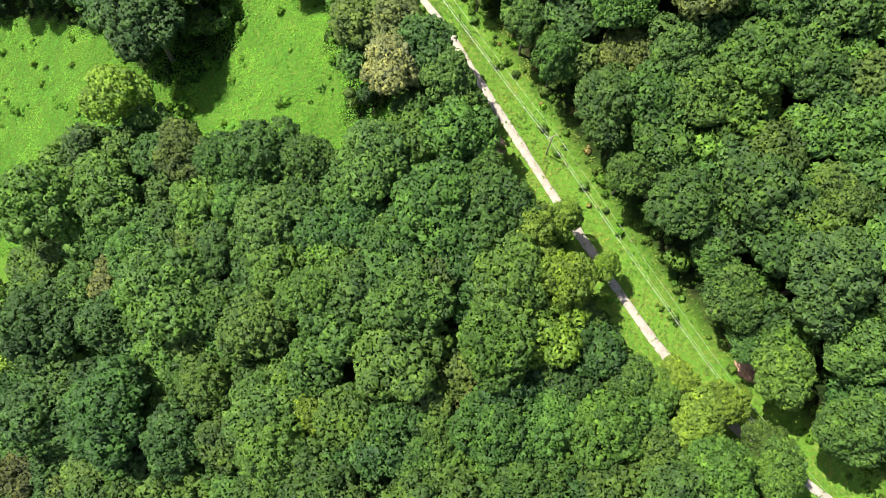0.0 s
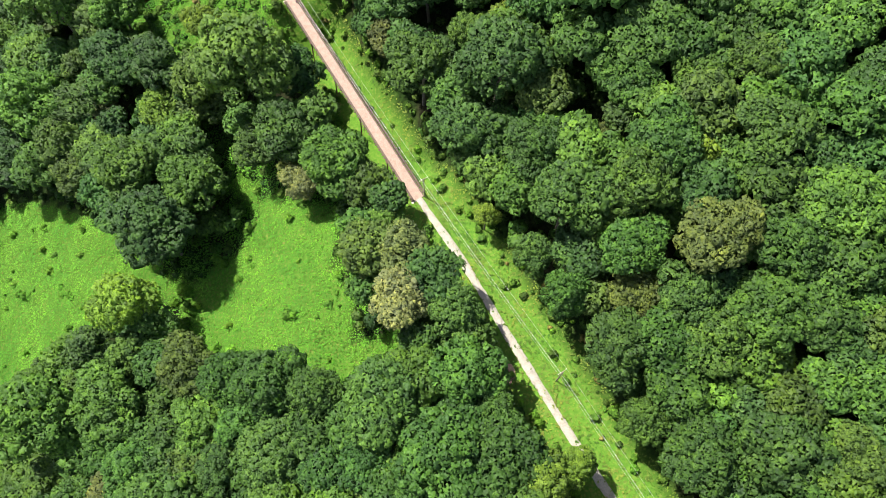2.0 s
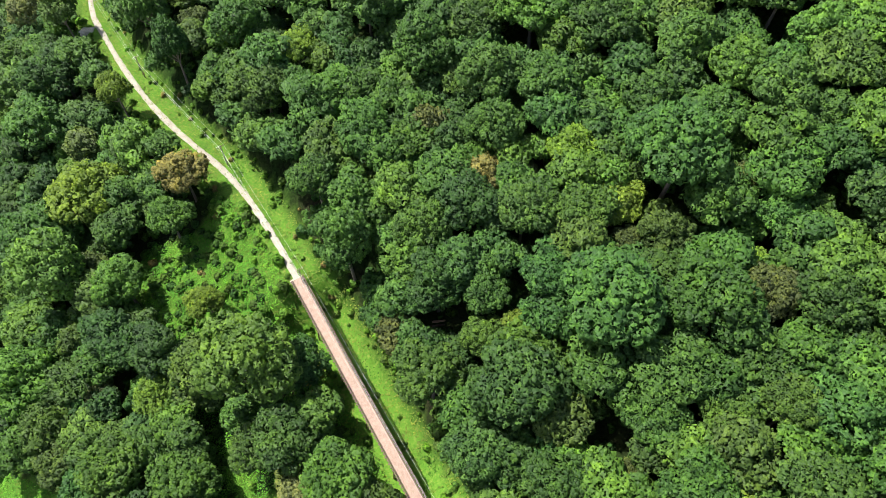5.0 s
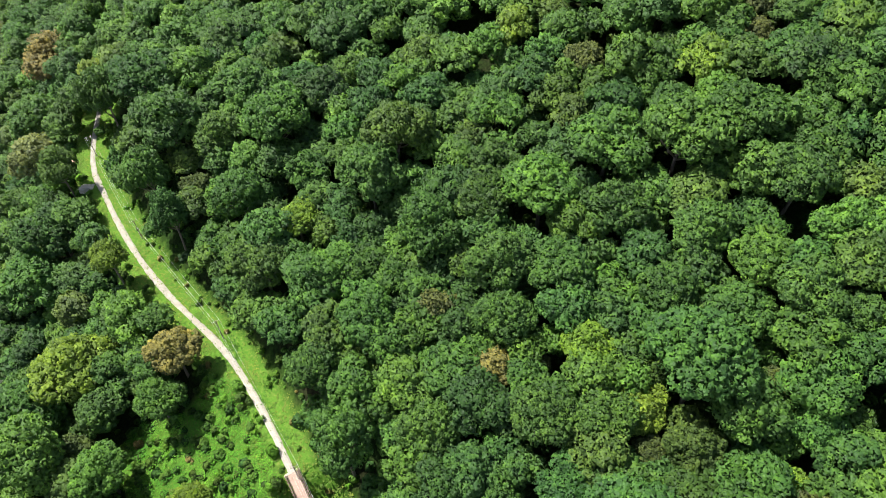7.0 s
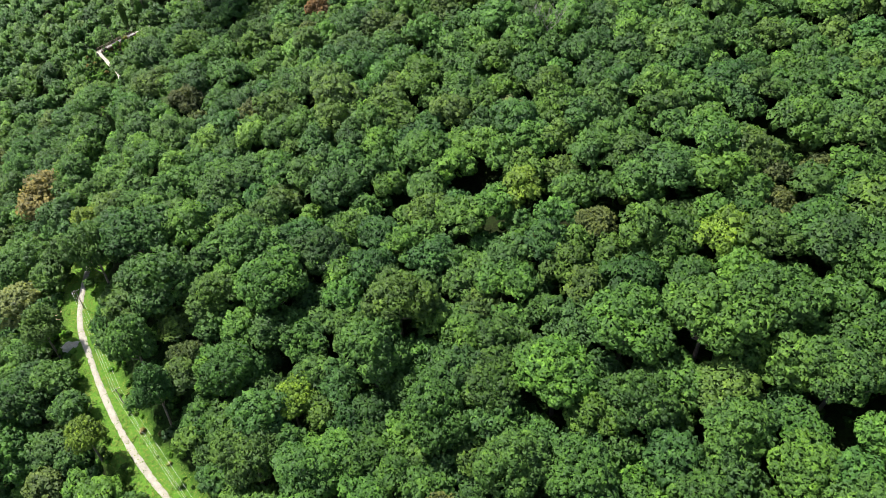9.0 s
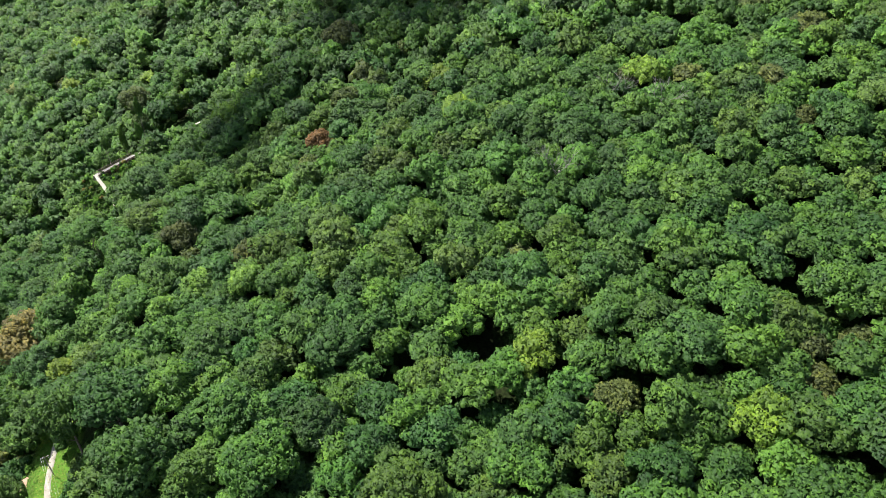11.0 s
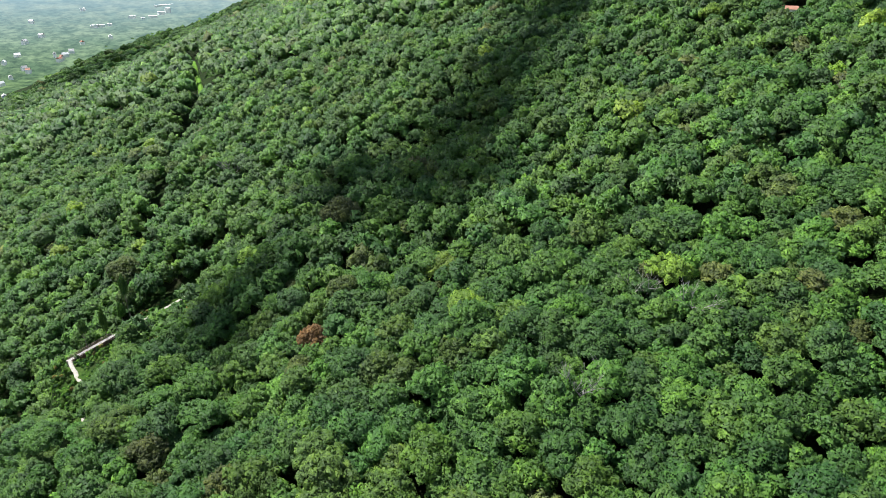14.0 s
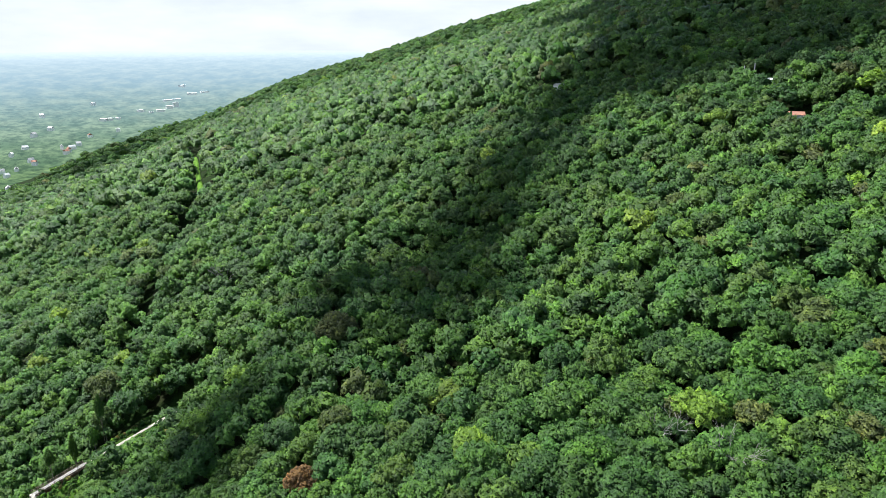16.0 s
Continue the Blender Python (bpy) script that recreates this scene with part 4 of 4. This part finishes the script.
# ---- bridges ----
def make_bridge(first, last, label, boards=DECK, look_of="sun-bleached pinkish deck boards"):
    """A timber-decked trestle: boards, ties, curbs, girders, railing and bents down to the ravine."""
    a, b = Vector(TRAIL[first]), Vector(TRAIL[last])
    run = b - a
    long = run.length
    m = Matrix.Translation(a) @ pose(0, 0, 0, 0, -math.degrees(math.asin(run.z / long)), math.degrees(math.atan2(run.y, run.x)))
    ob = thing("footbridge", m, label, "bridge")
    g = random.Random(first)
    bm = bmesh.new()
    x = .15
    while x < long:
        box(bm, pose(x, g.uniform(-.03, .03), .03 + g.uniform(-.008, .008)), .275, 1.75, .07)
        x += .29
    part("deck", bm, boards, ob, look_of)
    bm = bmesh.new()
    box(bm, Matrix(), .24, 2.95, .2)
    tie = part("tie", bm, TIE, ob, bevel=.02)
    tie.location = (.3, 0, -.14)
    x = .95
    while x < long:
        t = tie.copy()
        scene.collection.objects.link(t)
        t.location = (x, g.uniform(-.07, .07), -.14)
        x += .65
    for side in (-1, 1):
        bm = bmesh.new()
        box(bm, pose(long / 2, side * 1.0, .09), long, .16, .16)
        part("curb", bm, TIE, ob)
        bm = bmesh.new()
        box(bm, pose(long / 2, side * .7, -1.0), long, .06, 1.45)
        box(bm, pose(long / 2, side * .7, -.3), long, .34, .05)
        box(bm, pose(long / 2, side * .7, -1.72), long, .34, .05)
        part("girder", bm, STEEL, ob, "rust-brown steel girder")
        bm = bmesh.new()
        box(bm, Matrix(), .09, .09, 1.0)
        post = part("railing_post", bm, TIE, ob, bevel=.01)
        post.location = (.4, side * 1.3, .42)
        x = 2.4
        while x < long:
            t = post.copy()
            scene.collection.objects.link(t)
            t.location = (x, side * 1.3, .42)
            x += 2.0
        for h in (.45, .92):
            bm = bmesh.new()
            box(bm, pose(long / 2, side * 1.3, h), long, .14 if h > .8 else .06, .06 if h > .8 else .14)
            part("handrail" if h > .8 else "mid_rail", bm, TIE, ob)
    n = max(2, round(long / 11))
    for k in range(1, n):
        x = long * k / n
        p = a + run * (k / n)
        low = float(height(np.array([p.x]), np.array([p.y]))[0]) - p.z - 1.0
        bm = bmesh.new()
        for side in (-1, 1):
            tube(bm, (x, side * .8, -1.75), (x, side * 1.35, low), .12, .14, 8)
        box(bm, pose(x, 0, -1.9), .3, 2.2, .26)
        tube(bm, (x, -.85, -2.1), (x, 1.3, low + .5), .06, .06, 5)
        tube(bm, (x, .85, -2.1), (x, -1.3, low + .5), .06, .06, 5)
        part("bent", bm, STEEL, ob, "rusty steel trestle bent")
    for x in (-.2, long + .2):
        bm = bmesh.new()
        box(bm, pose(x, 0, -1.7), .8, 3.0, 2.9)
        part("abutment", bm, STONE, ob, "rough stone abutment", bevel=.06)
    return ob


make_bridge(8, 10, "old railway trestle with a boarded deck crossing the ravine")
make_bridge(21, 23, "shorter pale-decked trestle with railings among the trees", PALE_DECK, "pale grey-white deck boards")

# ---- the power line along the trail ----
POLES = [(73, -36), (41.4, 3.5), (17, 43.5), (-4.6, 76.8), (-31.5, 121.5), (-52, 152), (-77.5, 180), (-98, 209)]
HEAD = 6.3


def make_poles():
    heads = []
    for i, (x, y) in enumerate(POLES):
        p, q = POLES[max(i - 1, 0)], POLES[min(i + 1, len(POLES) - 1)]
        turn = math.degrees(math.atan2(q[1] - p[1], q[0] - p[0]))
        z = float(height(np.array([x]), np.array([y]))[0])
        m = pose(x, y, z, 0, 0, turn)
        ob = thing("utility_pole", m, "grey wooden utility pole with a crossarm", "utility pole", "poles along the trail")
        bm = bmesh.new()
        tube(bm, (0, 0, -.8), (0, 0, HEAD + .4), .125, .085, 10)
        part("pole", bm, POLE, ob)
        bm = bmesh.new()
        box(bm, pose(.12, 0, HEAD), .09, 1.7, .1)
        arm = part("crossarm", bm, POLE, ob, bevel=.01)
        for side in (-1, 1):
            bm = bmesh.new()
            tube(bm, (.1, 0, HEAD - .75), (.12, side * .6, HEAD - .06), .025, .025, 5)
            part("brace", bm, STEEL, ob)
        for off in (-.78, .35, .78):
            bm = bmesh.new()
            tube(bm, (.12, off, HEAD + .05), (.12, off, HEAD + .24), .05, .035, 8)
            bmesh.ops.create_uvsphere(bm, u_segments=8, v_segments=5, radius=.06, matrix=pose(.12, off, HEAD + .22))
            part("insulator", bm, WALL, arm, "white ceramic insulator")
        heads.append((m, z))
    for off, up in ((-.78, .3), (.35, .3), (.78, .3), (0, -1.4)):
        cu = bpy.data.curves.new("wire", "CURVE")
        cu.dimensions, cu.bevel_depth, cu.bevel_resolution = "3D", .012, 1
        sp = cu.splines.new("POLY")
        pts = []
        for (m1, _), (m2, _) in zip(heads[:-1], heads[1:]):
            a, b = m1 @ Vector((.12, off, HEAD + up)), m2 @ Vector((.12, off, HEAD + up))
            for k in range(12):
                t = k / 12
                pts.append(a.lerp(b, t) - Vector((0, 0, 4 * .55 * t * (1 - t))))
        pts.append(heads[-1][0] @ Vector((.12, off, HEAD + up)))
        sp.points.add(len(pts) - 1)
        for p, v in zip(sp.points, pts):
            p.co = (*v, 1)
        cu.materials.append(WIRE)
        tagged(new("power_wire", cu), "thin bare overhead wire strung between the poles", "wire", "overhead wires")


make_poles()

# ---- dead trees, bare earth, houses ----
def make_dead_tree(x, y, tall, seed):
    g = random.Random(seed)
    z = float(height(np.array([x]), np.array([y]))[0])
    ob = thing("dead_tree", pose(x, y, z), "bare grey dead tree standing in the forest", "tree", "dead trees")
    bm = bmesh.new()
    tube(bm, (0, 0, -.5), (.2, .1, tall * .55), .3, .2)
    part("trunk", bm, DEAD_WOOD, ob)

    def fork(bm, p, d, length, r, depth):
        e = p + d * length
        tube(bm, p, e, r, r * .6, 5)
        if depth:
            for _ in range(3):
                nd = (d + Vector((g.uniform(-.75, .75), g.uniform(-.75, .75), g.uniform(-.2, .5)))).normalized()
                fork(bm, e if g.random() < .7 else p.lerp(e, .6), nd, length * g.uniform(.6, .85), r * .6, depth - 1)

    for k in range(5):
        bm = bmesh.new()
        a = k * 1.26 + g.uniform(-.3, .3)
        fork(bm, Vector((.2, .1, tall * (.38 + .035 * k))), Vector((math.cos(a) * .8, math.sin(a) * .8, .8)).normalized(), tall * .2, .13, 3)
        part("limb", bm, DEAD_WOOD, ob)


for x, y, tall, seed in ((23, 263, 20, 1), (54, 283, 19, 2), (-116, 462, 21, 3), (-104, 150, 13, 4), (44, 296, 17, 5)):
    make_dead_tree(x, y, tall, seed)


def make_mound(name, label, x, y, sx, sy, sz, turn, material, category, seed):
    """A broken bank of earth or rock, half sunk in the slope."""
    bm = bmesh.new()
    bmesh.ops.create_icosphere(bm, subdivisions=3, radius=1)
    for v in bm.verts:
        n = noise.noise(v.co * 1.7 + Vector((seed * 7.1, 0, 0))) * .35 + noise.noise(v.co * 4.3 + Vector((0, seed * 3.3, 0))) * .14
        v.co = Vector((v.co.x * sx, v.co.y * sy, v.co.z * sz)) * (1 + n)
    z = float(height(np.array([x]), np.array([y]))[0])
    me = bpy.data.meshes.new(name)
    bm.to_mesh(me)
    bm.free()
    me.materials.append(material)
    ob = new(name, me)
    ob.matrix_basis = pose(x, y, z - sz * .25, 0, 0, turn)
    tagged(ob, label, category)


make_mound("earth_bank", "bare red clay bank beside the trail", 8.6, 45.4, 1.5, 2.6, .9, 30, CLAY, "earth bank", 1)
make_mound("rock", "pale broken rock on the clay bank", 7.4, 46.8, .9, .5, .7, 10, STONE, "rock", 2)
make_mound("earth_bank", "reddish bare earth in a small clearing", -12, 7, 1.5, 1.9, .5, 0, CLAY, "earth bank", 3)
make_mound("earth_bank", "reddish bare earth in a small clearing", -16.5, 1.5, 1.6, 1.8, .5, 0, CLAY, "earth bank", 4)
make_mound("earth_bank", "reddish bare earth between bushes", 15, 5, 2.4, 1.2, .5, 20, CLAY, "earth bank", 5)
make_mound("earth_bank", "eroded clay cut above the trail verge", 45.5, 8.5, 1.6, 2.2, .7, 40, CLAY, "earth bank", 6)
make_mound("earth_bank", "red clay cut at the trail's bend", -104.5, 207, 1.8, 3.2, 1.0, 20, CLAY, "earth bank", 7)
make_mound("earth_bank", "reddish bare earth behind the hillside house", 169, 530, 4, 4, 5, 0, CLAY, "earth bank", 9)
make_mound("earth_bank", "pale bare bank showing between the trees", -68.6, 384, 3, 2.4, 4.5, 30, STONE, "earth bank", 10)
make_mound("earth_bank", "pale bare bank showing between the trees", -51, 399, 4.2, 2.4, 4.8, 35, STONE, "earth bank", 11)
make_mound("earth_bank", "red-brown bare bank showing between the trees", -80.8, 382.5, 2.4, 2, 4, 20, CLAY, "earth bank", 12)
make_mound("rock", "pale rocky bank below the trail", -97, 197, 2.2, 1.4, .8, 20, STONE, "rock", 8)


def make_logs(x, y, turn):
    """Felled logs lying one above the other on the slope."""
    g = random.Random(3)
    for k in range(5):
        px, py = x + .1 * k, y + .75 * k
        z = float(height(np.array([px]), np.array([py]))[0])
        bm = bmesh.new()
        tube(bm, (-1.9 + g.uniform(-.3, .3), 0, 0), (1.9 + g.uniform(-.3, .3), 0, .1), .24, .19, 9)
        me = bpy.data.meshes.new("log")
        bm.to_mesh(me)
        bm.free()
        me.materials.append(TIE if k % 2 else CLAY)
        ob = new("log", me)
        ob.matrix_basis = pose(px, py, z + .17, 0, 0, turn + g.uniform(-5, 5))
        tagged(ob, "brown felled log lying in a forest gap", "log", "felled logs")


make_logs(-4, 108, 5)


def make_house(x, y, sx, sy, tall, turn, roof, label):
    z = float(height(np.array([x]), np.array([y]))[0])
    ob = thing("house", pose(x, y, z, 0, 0, turn), label, "house", "houses on the slope")
    bm = bmesh.new()
    box(bm, pose(0, 0, tall / 2 - .5), sx, sy, tall + 1)
    part("wall", bm, WALL, ob)
    bm = bmesh.new()
    rise = sy * .3
    v = [bm.verts.new(p) for p in ((-sx / 2 - .5, -sy / 2 - .5, tall), (sx / 2 + .5, -sy / 2 - .5, tall), (sx / 2 + .5, sy / 2 + .5, tall), (-sx / 2 - .5, sy / 2 + .5, tall),
                                   (-sx / 2 - .5, 0, tall + rise), (sx / 2 + .5, 0, tall + rise))]
    for f in ((0, 1, 5, 4), (2, 3, 4, 5), (0, 4, 3), (1, 2, 5), (3, 2, 1, 0)):
        bm.faces.new([v[k] for k in f])
    part("roof", bm, roof, ob)
    for k in range(3):
        bm = bmesh.new()
        box(bm, pose((k - 1) * sx * .3, -sy / 2 - .02, tall * .55), 1.2, .08, 1.4)
        w = part("window_frame", bm, WALL, ob)
        bm = bmesh.new()
        box(bm, pose((k - 1) * sx * .3, -sy / 2 - .08, tall * .55), 1.0, .04, 1.2)
        part("pane", bm, GLASS, w, "dark window pane")
    return ob


make_house(164, 520, 9, 6, 7, 20, WALL, "pale house with a flat white roof among the trees")
make_house(157, 473, 6, 5, 6, -15, RED_ROOF, "house with a red-brown roof among the trees")
make_house(73, 631, 7, 5, 10, 40, ROOF, "small pale house half hidden in the forest")


def make_mast(x, y, tall):
    z = float(height(np.array([x]), np.array([y]))[0])
    ob = thing("radio_mast", pose(x, y, z), "slender grey lattice mast above the forest", "mast")
    for k in range(3):
        bm = bmesh.new()
        a = k * 2.094
        tube(bm, (math.cos(a) * .8, math.sin(a) * .8, -.5), (math.cos(a) * .15, math.sin(a) * .15, tall), .12, .08, 6)
        part("leg", bm, WIRE, ob)
    for k in range(10):
        bm = bmesh.new()
        h = tall * k / 10
        w = .8 - .065 * k
        for j in range(3):
            a, b = j * 2.094, (j + 1) * 2.094
            tube(bm, (math.cos(a) * w, math.sin(a) * w, h), (math.cos(b) * w * .93, math.sin(b) * w * .93, h + tall / 10), .04, .04, 4)
        part("bracing", bm, WIRE, ob)


make_mast(160, 528, 16)
make_mast(155, 529, 16)

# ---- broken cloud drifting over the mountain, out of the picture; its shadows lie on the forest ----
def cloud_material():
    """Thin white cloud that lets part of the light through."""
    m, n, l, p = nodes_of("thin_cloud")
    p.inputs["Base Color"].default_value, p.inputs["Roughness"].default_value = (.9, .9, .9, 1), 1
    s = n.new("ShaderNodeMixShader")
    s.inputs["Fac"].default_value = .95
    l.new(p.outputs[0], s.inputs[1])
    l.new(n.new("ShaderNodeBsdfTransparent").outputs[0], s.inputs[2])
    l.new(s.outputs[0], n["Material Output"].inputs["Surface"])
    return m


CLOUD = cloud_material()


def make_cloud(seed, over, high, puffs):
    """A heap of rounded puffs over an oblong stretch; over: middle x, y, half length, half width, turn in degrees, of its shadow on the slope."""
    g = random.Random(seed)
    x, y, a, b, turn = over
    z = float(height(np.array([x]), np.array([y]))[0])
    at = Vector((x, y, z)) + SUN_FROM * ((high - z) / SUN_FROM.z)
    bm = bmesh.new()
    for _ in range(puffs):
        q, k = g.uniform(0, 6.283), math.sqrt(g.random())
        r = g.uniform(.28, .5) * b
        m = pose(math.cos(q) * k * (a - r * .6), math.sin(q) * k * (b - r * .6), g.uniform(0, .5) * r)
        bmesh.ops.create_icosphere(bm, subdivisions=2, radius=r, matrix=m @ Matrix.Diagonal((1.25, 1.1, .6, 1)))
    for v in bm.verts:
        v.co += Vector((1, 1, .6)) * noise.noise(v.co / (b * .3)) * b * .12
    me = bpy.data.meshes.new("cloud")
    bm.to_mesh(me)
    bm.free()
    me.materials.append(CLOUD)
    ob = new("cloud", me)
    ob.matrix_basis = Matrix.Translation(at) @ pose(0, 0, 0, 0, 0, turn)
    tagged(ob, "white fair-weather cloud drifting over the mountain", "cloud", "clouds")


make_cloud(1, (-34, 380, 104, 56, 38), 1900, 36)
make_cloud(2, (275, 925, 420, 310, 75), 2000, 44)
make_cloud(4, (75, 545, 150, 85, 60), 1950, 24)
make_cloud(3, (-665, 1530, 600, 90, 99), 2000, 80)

# ---- the valley's town and the hazy distance ----
def sheet(r):
    return np.interp(r, (1650, 2700, 3250), (-111, 60.6, 130))


def make_backdrop():
    """Far valley and hills, rising to the horizon behind everything else; haze is painted into their glowing colours.
    """
    m, n, l, p = nodes_of("painted_haze_distance")
    n.remove(p)
    geo = n.new("ShaderNodeNewGeometry")
    sep = n.new("ShaderNodeSeparateXYZ")
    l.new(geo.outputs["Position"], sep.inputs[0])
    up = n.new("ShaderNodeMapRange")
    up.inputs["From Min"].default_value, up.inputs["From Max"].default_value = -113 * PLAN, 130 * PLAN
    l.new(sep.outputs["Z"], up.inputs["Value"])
    turn = n.new("ShaderNodeVectorRotate")
    turn.rotation_type, turn.inputs["Angle"].default_value = "Z_AXIS", radians(8)
    l.new(geo.outputs["Position"], turn.inputs["Vector"])
    squash = n.new("ShaderNodeMapping")
    squash.inputs["Scale"].default_value = (.0042, .0034, 0)
    l.new(turn.outputs[0], squash.inputs["Vector"])
    t = n.new("ShaderNodeTexNoise")
    t.inputs["Scale"].default_value, t.inputs["Detail"].default_value, t.inputs["Roughness"].default_value = 3, 8, .62
    l.new(squash.outputs[0], t.inputs["Vector"])
    # haze painted into the emission colours: bluer and paler with height
    hazed_woods = ramp_node(n, l, up.outputs[0], (0, (.065, .108, .06)), (.15, (.095, .145, .098)), (.35, (.14, .2, .188)), (.62, (.2, .27, .305)), (.86, (.3, .36, .395)), (1, (.45, .49, .51)))
    hazed_fields = ramp_node(n, l, up.outputs[0], (0, (.13, .19, .085)), (.15, (.165, .225, .145)), (.35, (.21, .265, .225)), (.62, (.265, .32, .33)), (.86, (.335, .39, .415)), (1, (.46, .5, .52)))
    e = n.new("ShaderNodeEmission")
    edge = n.new("ShaderNodeMapRange")
    edge.inputs["From Min"].default_value, edge.inputs["From Max"].default_value = .42, .62
    l.new(t.outputs["Fac"], edge.inputs["Value"])
    clumps = n.new("ShaderNodeTexNoise")
    clumps.inputs["Scale"].default_value, clumps.inputs["Detail"].default_value, clumps.inputs["Roughness"].default_value = .04, 5, .7
    l.new(geo.outputs["Position"], clumps.inputs["Vector"])
    near_c = ramp_node(n, l, clumps.outputs["Fac"], (.4, (.5, .55, .62)), (.58, (1.2, 1.18, 1.1)))
    # painted haze again: the clumps' contrast fades with height
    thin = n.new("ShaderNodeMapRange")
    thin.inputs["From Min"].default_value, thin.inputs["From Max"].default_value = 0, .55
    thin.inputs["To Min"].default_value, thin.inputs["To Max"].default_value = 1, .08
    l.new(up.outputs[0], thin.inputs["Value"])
    land = mix_node(n, l, edge.outputs[0], hazed_woods, hazed_fields)
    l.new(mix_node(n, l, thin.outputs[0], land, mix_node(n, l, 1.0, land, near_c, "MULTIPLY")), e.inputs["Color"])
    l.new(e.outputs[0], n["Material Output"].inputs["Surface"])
    a = np.radians(np.arange(-80, 61, 1.0))
    r = np.linspace(1100, 3250, 54)
    R, A = np.meshgrid(r, a)
    z = sheet(R) + 5 * waves(A * 4000, R * 3, 900, 9) * np.clip((R - 1800) / 600, 0, 1)
    v = np.stack([np.sin(A) * R, 160 + np.cos(A) * R, z], -1).reshape(-1, 3)
    i = np.arange(len(a) * len(r)).reshape(len(a), len(r))
    f = np.stack([i[:-1, :-1], i[:-1, 1:], i[1:, 1:], i[1:, :-1]], -1).reshape(-1, 4)
    tagged(new("backdrop", mesh_np("backdrop", v, [f], m, smooth=True)), "backdrop of valley and far hills under the horizon, blue haze painted in", "backdrop", kind="structure")


make_backdrop()

TOWN = [(-936, 1992, 18, 11, 6, 10), (-921, 2003, 14, 10, 6, 60), (-907, 2019, 12, 9, 5, 20), (-880, 2104, 17, 12, 7, 0), (-848, 2100, 10, 8, 6, 40), (-828, 2119, 22, 12, 8, 35),
        (-817, 2155, 18, 12, 11, 40), (-806, 2179, 15, 11, 16, 30), (-848, 2262, 62, 11, 4, 62), (-885, 2449, 20, 12, 6, 0), (-817, 2349, 30, 12, 6, 20), (-787, 2382, 26, 12, 6, 35), (-1039, 2151, 12, 10, 6, 0)]


def make_building(x, y, sx, sy, tall, turn, roof):
    r = math.hypot(x, y - 160)
    z = float(sheet(r)) if r > 1650 else float(height(np.array([x]), np.array([y]))[0])
    ob = thing("building", pose(x, y, z, 0, 0, turn), "long pale flat-roofed building in the valley town", "building", "town in the valley")
    bm = bmesh.new()
    box(bm, pose(0, 0, tall / 2 - 6), sx, sy, tall + 12)
    part("wall", bm, WALL, ob)
    bm = bmesh.new()
    box(bm, pose(0, 0, tall + .3), sx + 1, sy + 1, .6)
    part("roof", bm, roof, ob)


for k, (x, y, sx, sy, tall, turn) in enumerate(TOWN):
    make_building(x, y, sx, sy, tall, turn, WALL)


def make_valley_home(x, y, turn, roof, g):
    r = math.hypot(x, y - 160)
    z = float(sheet(r)) if r > 1650 else float(height(np.array([x]), np.array([y]))[0])
    ob = thing("house", pose(x, y, z, 0, 0, turn), "pale house among the trees of the valley", "house", "houses in the valley")
    sx, sy, tall = g.uniform(9, 15), g.uniform(7, 10), g.uniform(5, 8)
    bm = bmesh.new()
    box(bm, pose(0, 0, tall / 2 - .5), sx, sy, tall + 1)
    part("wall", bm, WALL, ob)
    bm = bmesh.new()
    v = [bm.verts.new(p) for p in ((-sx / 2, -sy / 2, tall), (sx / 2, -sy / 2, tall), (sx / 2, sy / 2, tall), (-sx / 2, sy / 2, tall), (-sx / 2, 0, tall + 4), (sx / 2, 0, tall + 4))]
    for f in ((0, 1, 5, 4), (2, 3, 4, 5), (0, 4, 3), (1, 2, 5), (3, 2, 1, 0)):
        bm.faces.new([v[q] for q in f])
    part("roof", bm, roof, ob)


gv = random.Random(77)
for x, y in ((-889, 1717), (-892, 1739), (-913, 1733), (-893, 1772), (-927, 1628), (-940, 1545), (-914, 1517), (-836, 1398), (-1021, 1808), (-987, 1711), (-1015, 1874),
             (-985, 1653), (-901, 1845), (-859, 1910), (-1096, 1983), (-924, 1568), (-888, 1704), (-910, 1612)):
    make_valley_home(x, y, gv.uniform(0, 180), gv.choice((ROOF, RED_ROOF, WALL)), gv)

# ---- from the plan's units to metres ----
for ob in list(scene.objects):
    if ob.parent is None and ob.type not in ("CAMERA", "LIGHT"):
        ob.matrix_basis = Matrix.Scale(PLAN, 4) @ ob.matrix_basis
